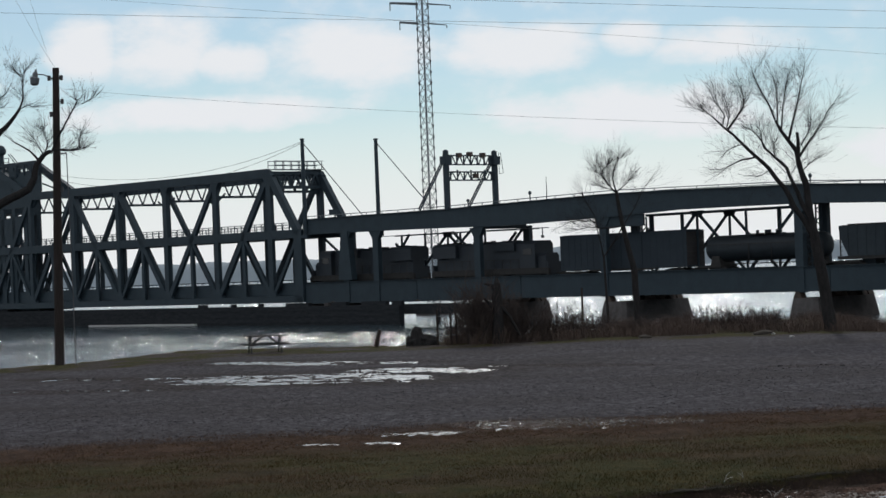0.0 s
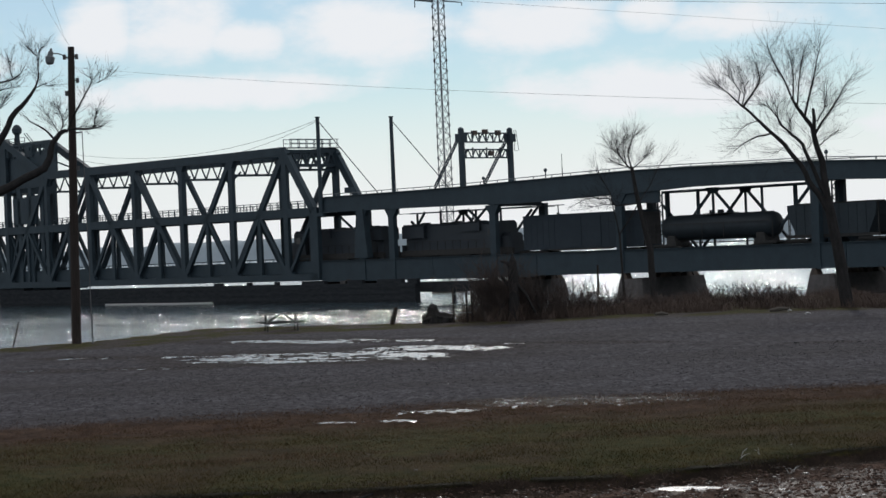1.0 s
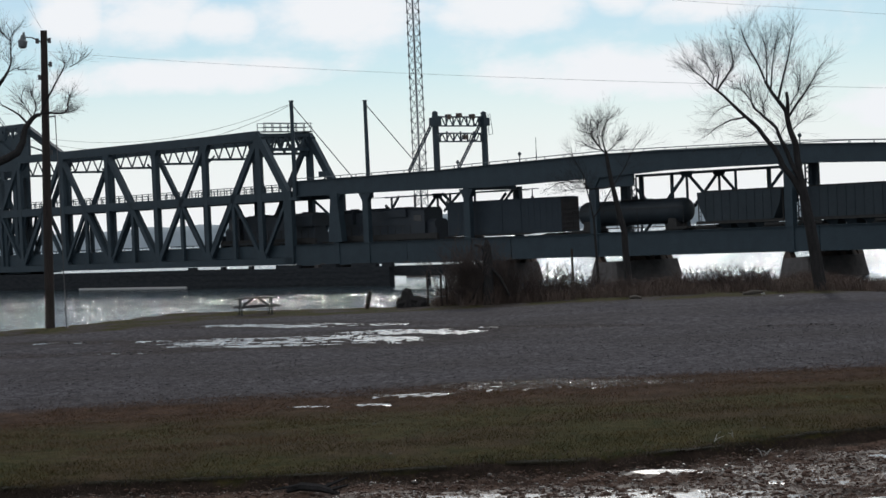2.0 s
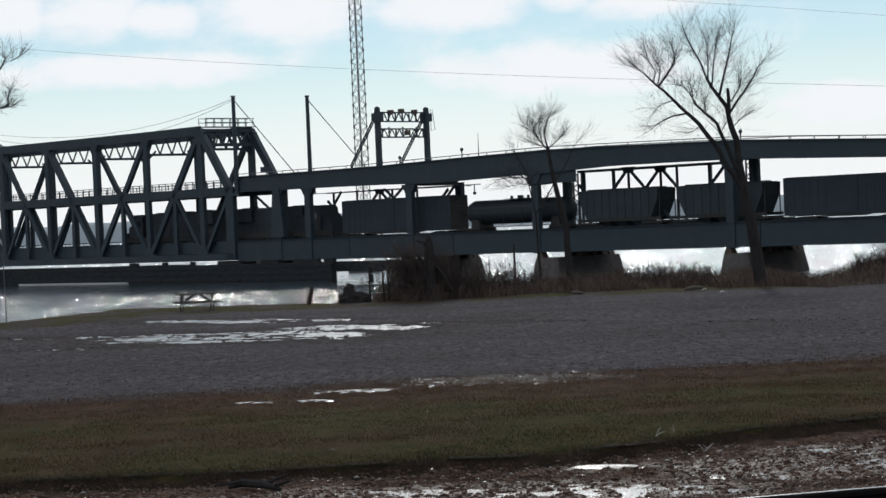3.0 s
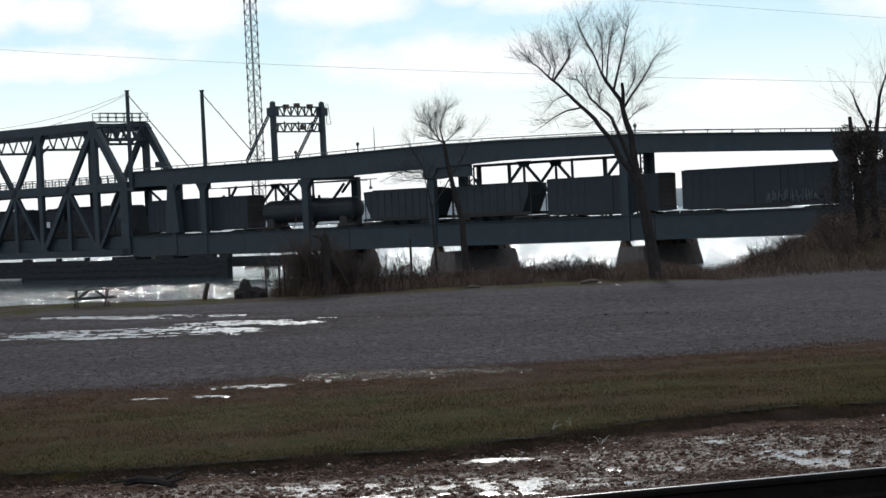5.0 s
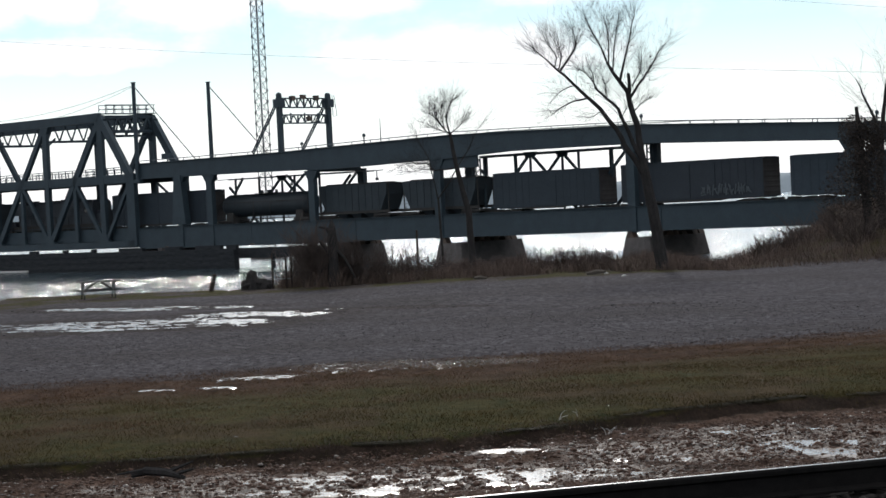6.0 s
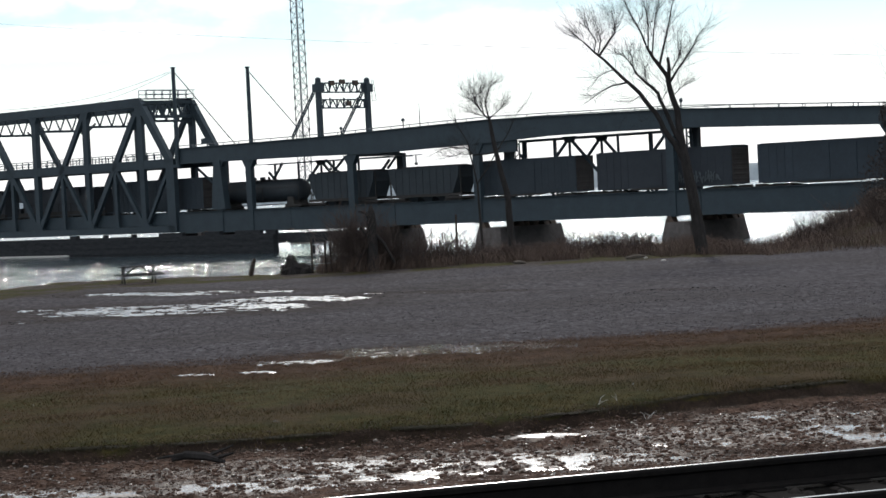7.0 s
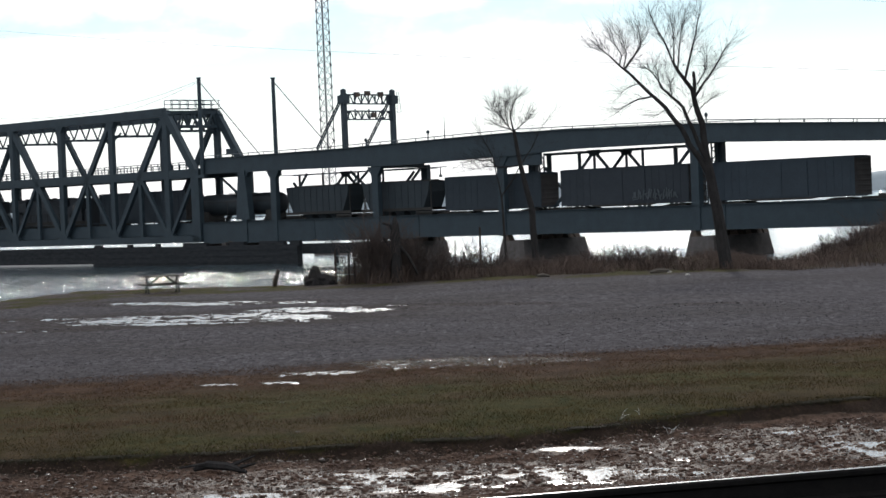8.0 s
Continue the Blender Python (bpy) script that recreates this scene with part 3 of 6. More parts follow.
    bm = bmesh.new()
    for y in (1.8, 3.9, 5.3, 7.4):
        bar(bm, (NODES[-1], y, RAIL_Z - 0.7), (NODES[0], y, RAIL_Z - 0.7), 0.9, 0.4)
    part("stringers", bm, STEEL, span)
    bm = bmesh.new()
    x = NODES[-1]
    while x < NODES[0]:
        box(bm, x, x + 0.25, 1.2, WIDE - 1.2, RAIL_Z - 0.26, RAIL_Z - 0.14)
        x += 0.6
    part("sleepers", bm, TIMBER, span)
    for w in (0.75, WIDE - 0.75):
        bm = bmesh.new()
        x = NODES[-1]
        while x < NODES[0] + 0.1:
            bar(bm, (x, w, MID + 0.4), (x, w, MID + 1.55), 0.1)
            x += 1.475
        for z, t in ((0.8, 0.05), (1.15, 0.05), (1.52, 0.09)):
            bar(bm, (NODES[-1], w, MID + z), (NODES[0], w, MID + z), t)
        part("railing", bm, STEEL, span)
    bm = bmesh.new()
    for w in (0.9, WIDE - 0.9):
        bar(bm, (NODES[-1], w, 2.15), (NODES[0], w, 2.15), 0.07)
        bar(bm, (NODES[-1], w, 1.65), (NODES[0], w, 1.65), 0.05)
        for i in range(60):
            x = NODES[-1] + i * 1.8
            if x < NODES[0]:
                bar(bm, (x, w, 0.9), (x, w, 2.15), 0.05)
    part("track_handrail", bm, STEEL, span)
    # the machinery house on the middle tower, with its sheaves, stack and rails
    bm = bmesh.new()
    box(bm, -116, -102.5, 0.5, WIDE - 0.5, 14.2, 19.9)
    box(bm, -114.5, -104.5, 1.0, WIDE - 1.0, 19.9, 20.9)
    house = part("operator_house", bm, STEEL, span, "dark sheet-metal machinery house over the road")
    for x in (-113.5, -110.5, -107.5, -104.5):
        bm = bmesh.new()
        box(bm, x - 0.7, x + 0.7, 0.44, 0.49, 16.2, 17.6)
        part("cabin_window", bm, GLASS, house)
    # the near tower face: plated frames, sheaves, a stair and rails
    bm = bmesh.new()
    prism(bm, [(-102.5, 14.8), (-91.6, 14.8), (-89.6, 17.2), (-89.6, 20.6), (-96.2, 20.2), (-102.5, 19.4)], 0.1, 0.5)
    prism(bm, [(-102.5, 9.2), (-96.0, 9.2), (-95.2, 13.6), (-102.5, 13.2)], 0.1, 0.5)
    part("tower_plate", bm, STEEL, span)
    for x, w in ((-90.4, 0.2), (-96.6, 0.2), (-104.4, 0.2), (-103.6, WIDE - 0.2), (-112, WIDE - 0.2)):
        bm = bmesh.new()
        tube(bm, [(x, w - 0.35, 20.9), (x, w + 0.35, 20.9)], 0.95, 18)
        tube(bm, [(x, w - 0.5, 20.9), (x, w + 0.5, 20.9)], 0.3, 10)
        box(bm, x - 0.8, x + 0.8, w - 0.3, w + 0.3, 19.6, 20.9)
        part("sheave", bm, STEEL, span)
    bm = bmesh.new()
    bar(bm, (-90.4, 0.1, 21.5), (-106, 0.1, 21.5), 0.3)
    for i in range(8):
        x = -92 - i * 1.9
        bar(bm, (x, 0.1, 19.8), (x, 0.1, 21.5), 0.4 if i % 3 else 0.8, 0.3)
    part("tower_head", bm, STEEL, span)
    bm = bmesh.new()
    for i in range(6):
        x = -98.2 - i * 1.5
        bar(bm, (x, 0.1, 21.5), (x, 0.1, 22.7), 0.09)
    for z in (22.1, 22.7):
        bar(bm, (-98.2, 0.1, z), (-106, 0.1, z), 0.08)
    for d in (0, 0.7):
        bar(bm, (-95.3 - d, 0.1, 21.5), (-97.6 - d, 0.1, 23.3), 0.1)
    part("tower_rail", bm, STEEL, span)
    for w, spots in ((0.3, (-104, -100.8, -97.5, -94.2)), (WIDE - 0.3, (-118, -114, -110.3, -106.8, -104.2))):
        for x in spots:
            bm = bmesh.new()
            bar(bm, (x, w, -0.6), (x, w, 15), 0.95, 0.4)
            bar(bm, (x, w, 1.5), (x + 3.2, w, 8.8), 0.45, 0.3)
            bar(bm, (x + 3.2, w, 1.5), (x, w, 8.8), 0.4, 0.3)
            part("tower_leg", bm, STEEL, span)
    bm = bmesh.new()
    box(bm, -118, -93, 1.5, WIDE - 1.5, -1.1, 0.9)
    part("turning_drum", bm, STEEL, span)
    bm = bmesh.new()
    tube(bm, [(-101.2, 0.6, 20.6), (-101.2, 0.6, 23.3), (-101.2, 0.6, 23.6), (-101.2, 0.6, 24.2), (-101.2, 0.6, 24.7), (-101.2, 0.6, 24.9)], [0.42, 0.4, 0.75, 0.8, 0.5, 0.1], 12)
    part("vent_stack", bm, STEEL, span)
    return span


build_swing_span()

ROAD = [(-26.4, 10.07), (0, 10.14), (12, 10.38), (28, 10.62), (40, 10.45), (56, 10.15), (78, 9.0), (120, 6.8)]
DEPTH = [(-26.4, 2.02), (0, 2.24), (6, 2.68), (29, 2.62), (38, 2.1), (60, 1.95), (80, 1.75), (120, 1.75)]
BENTS = [(-18.1, (0.2,)), (-12.3, (0.2,)), (6.0, (0.2, 8.6)), (26.3, (0.2, 5.5)), (53.4, (0.2, 4.4)), (79.5, (0.2, 4.8, 8.4)), (104, (0.2, 8.6))]


def beam(bm, a, b, y0, y1, z0, z1, out, thick):
    """An I-section from x = a to x = b in one piece: a web with flanges that stand out on both sides."""
    o = [(y0 - out, z0), (y1 + out, z0), (y1 + out, z0 + thick), (y1, z0 + thick), (y1, z1 - thick), (y1 + out, z1 - thick),
         (y1 + out, z1), (y0 - out, z1), (y0 - out, z1 - thick), (y0, z1 - thick), (y0, z0 + thick), (y0 - out, z0 + thick)]
    ends = [[bm.verts.new((x, y, z)) for y, z in o] for x in (a, b)]
    bm.faces.new(ends[0][::-1])
    bm.faces.new(ends[1])
    for i in range(12):
        j = (i + 1) % 12
        bm.faces.new((ends[0][i], ends[0][j], ends[1][j], ends[1][i]))


def build_approach():
    road = thing("road_viaduct", BRIDGE, "upper road deck on deep dark steel plate girders and columns", "bridge")
    for a, b in zip(range(-26, 118, 9), range(-17, 127, 9)):
        b = min(b, 119)
        for w in (0.0, 8.5):
            bm = bmesh.new()
            za, zb = lerp_table(a, ROAD), lerp_table(b, ROAD)
            deep = [lerp_table(x, DEPTH) if w == 0 else min(lerp_table(x, DEPTH), 1.65) for x in (a, b)]
            beam(bm, a, b, w, w + 0.3, 0, 1, 0.22, 0.09)
            # the flat section takes the slopes of the roadway and of the girder's foot
            for v in bm.verts:
                top, low = (za, za - deep[0]) if v.co.x < (a + b) / 2 else (zb, zb - deep[1])
                v.co.z = top - (1 - v.co.z) if v.co.z > 0.5 else low + v.co.z
            part("plate_girder", bm, STEEL, road)
        bm = bmesh.new()
        prism(bm, [(a, za - 0.5), (b, zb - 0.5), (b, zb - 0.2), (a, za - 0.2)], 0.35, 8.45)
        part("road_slab", bm, STONE, road)
        bm = bmesh.new()
        for w in (0.1, 8.7):
            bar(bm, (a, w, za + 0.31), (b, w, zb + 0.31), 0.09)
            for k in range(3):
                x = a + k * (b - a) / 3
                z = lerp_table(x, ROAD)
                bar(bm, (x, w, z), (x, w, z + 0.31), 0.07)
        part("guard_rail", bm, GALV, road)
    for x, ws in BENTS:
        z = lerp_table(x, ROAD) - lerp_table(x, DEPTH)
        for w in ws:
            bm = bmesh.new()
            box(bm, x - 0.5, x + 0.5, w - 0.32, w + 0.32, -0.9, z + 0.2)
            if w < 1:
                prism(bm, [(x - 1.2, z + 0.1), (x - 0.49, z - 1.0), (x - 0.49, z + 0.1)], w - 0.3, w + 0.3)
                prism(bm, [(x + 0.49, z + 0.1), (x + 0.49, z - 1.0), (x + 1.2, z + 0.1)], w - 0.3, w + 0.3)
            part("column", bm, STEEL, road)
        if len(ws) > 1:
            bm = bmesh.new()
            box(bm, x - 0.3, x + 0.3, ws[0] + 0.5, ws[-1] - 0.5, z - 0.1, z + 0.4)
            part("cross_beam", bm, STEEL, road)
    # laced columns on the two shore piers
    for x, w, z in ((26.6, 6.6, 7.9), (53.4, 1.6, 8.1), (53.4, 3.4, 8.1)):
        bm = bmesh.new()
        lattice(bm, (x - 0.35, w, 0.2), (x - 0.35, w, z), 0.7, 7, 0.09, (0, 1, 0), (1, 0, 0))
        part("laced_column", bm, STEEL, road)
    # the splayed legs beside the swing span
    bm = bmesh.new()
    prism(bm, [(-19.4, 2.0), (-16.8, 2.0), (-17.5, 8.2), (-18.7, 8.2)], -0.3, 0.6)
    part("splayed_leg", bm, STEEL, road)
    # the deep hanging cross girder over the pier
    bm = bmesh.new()
    box(bm, 25.2, 32.3, 0.05, 0.3, 6.85, 8.4)
    part("hanging_girder", bm, STEEL, road)
    # knee braces and cross bracing seen between the columns
    for a, b in (((3.6, 8.6, 6.0), (5.4, 8.6, 7.6)), ((-24.6, 2.0, 7.4), (-21.6, 2.0, 5.4)), ((-1.4, 3.2, 5.2), (1.6, 3.2, 7.4)), ((1.4, 3.2, 5.2), (-1.6, 3.2, 7.4)), ((-12.0, 4.0, 5.6), (-10.4, 4.0, 7.4))):
        bm = bmesh.new()
        bar(bm, a, b, 0.26, 0.2)
        part("knee_brace", bm, STEEL, road)
    # open stringer trusses under the deck
    for w, first, last, tops in ((3.2, 30.0, 52.8, (23.8, 37.3, 50.8)), (8.0, 25.8, 48.4, (24.4, 37.9, 51.4)), (8.0, -17.5, 4.6, (-18.6, -7.6, 5.0))):
        top = 8.05 if first > 0 else 7.4
        for z, d in ((top, 0.17), (1.2, 0.35)):
            bm = bmesh.new()
            bar(bm, (first, w, z), (last, w, z), d, 0.3)
            part("truss_chord", bm, STEEL, road)
        for m in tops:
            for q in (m - 6.75, m + 6.75):
                a, b = sorted((m, q))
                k0, k1 = max(a, first), min(b, last)
                if k1 - k0 < 1:
                    continue
                za = top + (1.3 - top) * (abs(k0 - m) / 6.75)
                zb = top + (1.3 - top) * (abs(k1 - m) / 6.75)
                bm = bmesh.new()
                bar(bm, (k0, w, za), (k1, w, zb), 0.28, 0.22)
                part("truss_diagonal", bm, STEEL, road)
            for q, z in ((m, 1.3), (m - 2.2 if w < 5 else m + 2.3, 5.0), (m + 6.75, 1.3)):
                if first < q < last:
                    bm = bmesh.new()
                    bar(bm, (q, w, top), (q, w, z), 0.22, 0.2)
                    part("truss_post", bm, STEEL, road)
            if first < m < last:
                bm = bmesh.new()
                prism(bm, [(m - 0.9, top + 0.15), (m - 0.55, top - 0.5), (m + 0.55, top - 0.5), (m + 0.9, top + 0.15)], w - 0.15, w + 0.15)
                part("gusset", bm, STEEL, road)
    bm = bmesh.new()
    bar(bm, (-21, 8.6, 7.45), (8, 8.6, 7.3), 0.09)
    bar(bm, (7, 4, 7.35), (14, 4, 7.3), 0.1)
    for x in (-6.5, 8.5):
        bar(bm, (x, 8.6, 7.4), (x, 8.6, 6.4), 0.1)
        tube(bm, [(x, 8.6, 6.5), (x, 8.6, 6.2)], 0.2, 8)
    part("conduit", bm, GALV, road)

    rail = thing("railway_viaduct", BRIDGE, "lower railway deck on dark steel plate girders", "bridge")
    for a, b in ((-26.5, -5.0), (-4.9, 13.0), (13.1, 30.9), (31, 57.0), (57.1, 81), (81.1, 119)):
        for w in (0.0, 5.0, 8.4):
            bm = bmesh.new()
            top = 1.8 if w in (0.0, 8.4) else 0.7
            beam(bm, a, b, w, w + 0.25, -0.94 if b < 14 else -0.8, top, 0.22, 0.06)
            part("deck_girder", bm, STEEL, rail)
        bm = bmesh.new()
        x = a
        while x < b - 0.3:
            box(bm, x, x + 0.25, 0.6, 8.2, RAIL_Z - 0.26, RAIL_Z - 0.15)
            x += 0.6
        part("sleepers", bm, TIMBER, rail)
    for w in (2.22, 3.72, 5.62, 7.12):
        bm = bmesh.new()
        bar(bm, (-128, w, RAIL_Z - 0.08), (119, w, RAIL_Z - 0.08), 0.16, 0.08)
        part("rail", bm, RAILSIDE, rail)
    for x in (-21.0, -4.9, 13.0, 31.0, 57.0):
        for w in (0.1, 5.1, 8.5):
            bm = bmesh.new()
            prism(bm, [(x - 0.7, -0.85), (x + 0.7, -0.85), (x + 0.35, -0.8), (x + 0.2, -0.7), (x - 0.2, -0.7), (x - 0.35, -0.8)], w - 0.3, w + 0.4)
            part("bearing", bm, RUST, rail)


build_approach()


def build_piers():
    spots = [(27.6, 3.3, -0.3, 11.0), (53.8, 3.1, -0.3, 10.2), (6.0, 3.0, -0.3, 10.6), (80.5, 3.2, -0.3, 10.5)]
    for x, t, y0, y1 in spots:
        pier = thing("bridge_pier", BRIDGE @ pose(x, 0, 0), "battered grey concrete river pier under the girders", "bridge pier", "approach piers")
        bm = bmesh.new()
        rings = []
        for z, k in ((-6.5, 0.55), (-3.8, 0.4), (-1.45, 0.0)):
            a, b, c, d = -t / 2 - k, t / 2 + k, y0 - k, y1 + k
            rings.append([bm.verts.new(p) for p in ((a + 0.4, c, z), (b - 0.4, c, z), (b, c + 0.4, z), (b, d - 0.4, z), (b - 0.4, d, z), (a + 0.4, d, z), (a, d - 0.4, z), (a, c + 0.4, z))])
        for r, s in zip(rings, rings[1:]):
            for i in range(8):
                bm.faces.new((r[i], r[(i + 1) % 8], s[(i + 1) % 8], s[i]))
        bm.faces.new(rings[-1])
        part("pier_body", bm, STONE, pier)
        for w in (0.1, 5.1, 6.6, 8.5, 9.7):
            for dx in ((-0.75,) if w < 1 else (-0.75, 0.75)):
                bm = bmesh.new()
                prism(bm, [(dx - 0.55, -1.46), (dx + 0.55, -1.46), (dx + 0.22, -0.8), (dx - 0.22, -0.8)], w - 0.35, w + 0.55)
                part("bearing_shoe", bm, RUST, pier)
    for x0, x1, y0, y1, top in ((-45.5, -4.2, -4.0, -2.6, -1.25), (-128, -49.5, -0.5, 10.5, -1.3)):
        dock = thing("guard_pier", BRIDGE, "long dark timber guard pier in the river", "guard pier", "guard piers")
        bm = bmesh.new()
        box(bm, x0, x1, y0 + 0.3, y1 - 0.3, -5, top - 0.1)
        part("core", bm, TARRED, dock)
        for z in (-3.3, -2.5, -1.75):
            bm = bmesh.new()
            box(bm, x0, x1, y0 + 0.25, y0 + 0.31, z, z + 0.6)
            part("wale", bm, TARRED, dock)
        if x1 > -10:
            for a, b in ((-45.3, -43.8), (-38, -37.4), (-32, -31.5), (-26.3, -21.7), (-17.1, -14.3), (-11.4, -6.8), (-5.7, -4.0)):
                bm = bmesh.new()
                box(bm, a, b, y0 + 0.4, y1 - 0.4, top - 0.1, -0.72)
                part("crib_block", bm, TARRED, dock)
        else:
            bm = bmesh.new()
            box(bm, x0, -100, y0 + 0.4, y1 - 0.4, top - 0.1, -0.65)
            part("crib_block", bm, TARRED, dock)
            # an added box whose pale colour stands for the bright waterline glint
            bm = bmesh.new()
            box(bm, -76, -49.6, y0 - 0.5, y0 + 0.24, -5, -3.38)
            part("glint_strip", bm, PALE, dock, "pale strip added for the sunlit line along the water")
    bm = bmesh.new()
    box(bm, -12.0, 12, -1.2, -0.9, -2.45, -1.2)
    for x in (-7.2, -0.4, 4.5, 6.2, 10.5):
        tube(bm, [(x, -0.7, -6), (x, -0.7, -1.3)], 0.2, 7)
    ob = part("timber_fender", bm, TARRED)
    ob.matrix_basis = BRIDGE
    tagged(ob, "dark timber fender wall with a gap over the water", "fender")
    # the rest pier under the shoreward end of the swing span
    bm = bmesh.new()
    box(bm, -28.5, -19.3, -0.6, 10.0, -5, -1.6)
    for x0, x1 in ((-28.5, -27.0), (-22.2, -21.4)):
        box(bm, x0, x1, -0.55, 9.9, -1.62, -0.85)
    rest = part("rest_pier", bm, STONE)
    rest.matrix_basis = BRIDGE
    tagged(rest, "grey concrete pier under the end of the swing span", "bridge pier")
    bm = bmesh.new()
    tube(bm, [(-110, 5, -5), (-110, 5, -1.2)], 6.0, 24)
    piv = part("pivot_pier", bm, STONE)
    piv.matrix_basis = BRIDGE
    tagged(piv, "round concrete pivot pier under the swing span", "bridge pier")


build_piers()


def build_road_things():
    for w, h, x in ((-0.2, 20.4, -25.8), (11.8, 20.5, -25.0)):
        m = thing("stayed_mast", BRIDGE @ pose(x, w, 0), "slender dark steel mast with one stay cable", "mast", "stayed masts")
        bm = bmesh.new()
        tube(bm, [(0, 0, 7.9), (0, 0, h)], [0.3, 0.24], 10)
        tube(bm, [(0, 0, h), (0, 0, h + 0.15)], 0.32, 10)
        part("mast_pole", bm, STEEL, m)
        bm = bmesh.new()
        bar(bm, (0.1, 0, h - 0.4), (11.4, 0, 10.1), 0.085)
        part("stay", bm, WIRE, m)
        bm = bmesh.new()
        box(bm, -0.6, 0.6, -0.3, 0.3, 7.6, 8.0)
        part("bracket", bm, STEEL, m)
    g = thing("barrier_gantry", BRIDGE @ pose(0.9, 0, 0), "dark steel gantry with lattice beams and ladder struts over the road", "gantry")
    for w in (0.2, 8.4):
        bm = bmesh.new()
        bar(bm, (0, w, 10.0), (0, w, 16.7), 0.55)
        part("gantry_post", bm, STEEL, g)
        bm = bmesh.new()
        tube(bm, [(0, w, 16.7), (0, w, 17.15), (0, w, 17.3)], [0.36, 0.34, 0.12], 10)
        box(bm, -0.55, 0.55, w - 0.5, w + 0.5, 15.5, 16.5)
        part("sheave_housing", bm, STEEL, g)
        bm = bmesh.new()
        a, b = Vector((-0.3, w, 16.2)), Vector((-5.2, w, 10.1))
        for d in (-0.24, 0.24):
            o = Vector((0, 0, d))
            bar(bm, a + o, b + o, 0.13)
        for i in range(17):
            p = a.lerp(b, (i + 0.5) / 17)
            bar(bm, p + Vector((-0.1, 0, 0.26)), p + Vector((0.1, 0, -0.26)), 0.09)
        part("ladder_strut", bm, STEEL, g)
    for z, d in ((16.6, 1.1), (14.6, 1.0)):
        bm = bmesh.new()
        lattice(bm, (0, 0.6, z), (0, 8.2, z), d, 6, 0.11, (1, 0, 0))
        for i in range(7):
            y = 0.9 + i * 1.15
            bar(bm, (0, y, z - d), (0, y, z + (0.25 if i % 2 else 0)), 0.14)
        part("lattice_beam", bm, STEEL, g)
    for y, z in ((2.4, 16.6), (4.2, 16.75), (6.4, 16.65), (5.1, 14.1)):
        bm = bmesh.new()
        box(bm, -0.25, 0.25, y - 0.3, y + 0.3, z - 0.25, z + 0.3)
        part("signal_head", bm, RUST, g)
    bm = bmesh.new()
    bar(bm, (0.3, 8.9, 14.4), (0.3, 8.9, 17.0), 0.05)
    bar(bm, (0.3, 8.9, 14.4), (0.3, 9.6, 14.5), 0.05)
    bar(bm, (0.3, 9.6, 14.5), (0.3, 9.2, 17.0), 0.05)
    part("access_rail", bm, GALV, g)
    # small fixtures along the parapet
    for x, w, z, h, kind in ((15.0, 0.1, 10.35, 0.9, 0), (17.7, 0.1, 10.4, 2.7, 1), (4.6, 0.1, 10.15, 0.7, 0), (-20.5, 0.4, 9.9, 0.8, 2), (55.0, 0.1, 10.15, 0.75, 0), (82.5, 0.1, 8.75, 0.75, 0)):
        f = thing("parapet_light" if kind != 1 else "whip_aerial", BRIDGE @ pose(x, w, z), "small dark lamp on a stub post on the parapet" if kind != 1 else "thin whip aerial on the road parapet", "fixture")
        bm = bmesh.new()
        tube(bm, [(0, 0, 0), (0, 0, h)], [0.06, 0.025] if kind == 1 else 0.07, 6)
        part("stub", bm, STEEL, f)
        if kind != 1:
            bm = bmesh.new()
            if kind == 2:
                box(bm, -0.8, 0.6, -0.3, 0.3, h - 0.3, h + 0.4)
            else:
                tube(bm, [(0, 0, h - 0.1), (0, 0, h + 0.1), (0, 0, h + 0.3)], [0.14, 0.22, 0.1], 8)
            part("lamp_body", bm, STEEL, f)
    # slack cables from the mast to the middle tower
    for sag, w in ((4.2, 0), (5.4, 0.4)):
        bm = bmesh.new()
        pts = []
        for i in range(21):
            k = i / 20
            pts.append((-26 - 78 * k, w, 20.2 + 2.5 * k - sag * 4 * k * (1 - k) * (1.05 - 0.2 * k)))
        tube(bm, pts, 0.028, 4)
        ob = part("slack_cable", bm, WIRE)
        ob.matrix_basis = BRIDGE
        tagged(ob, "thin slack cable strung from mast to tower", "cable", "bridge cables")


build_road_things()


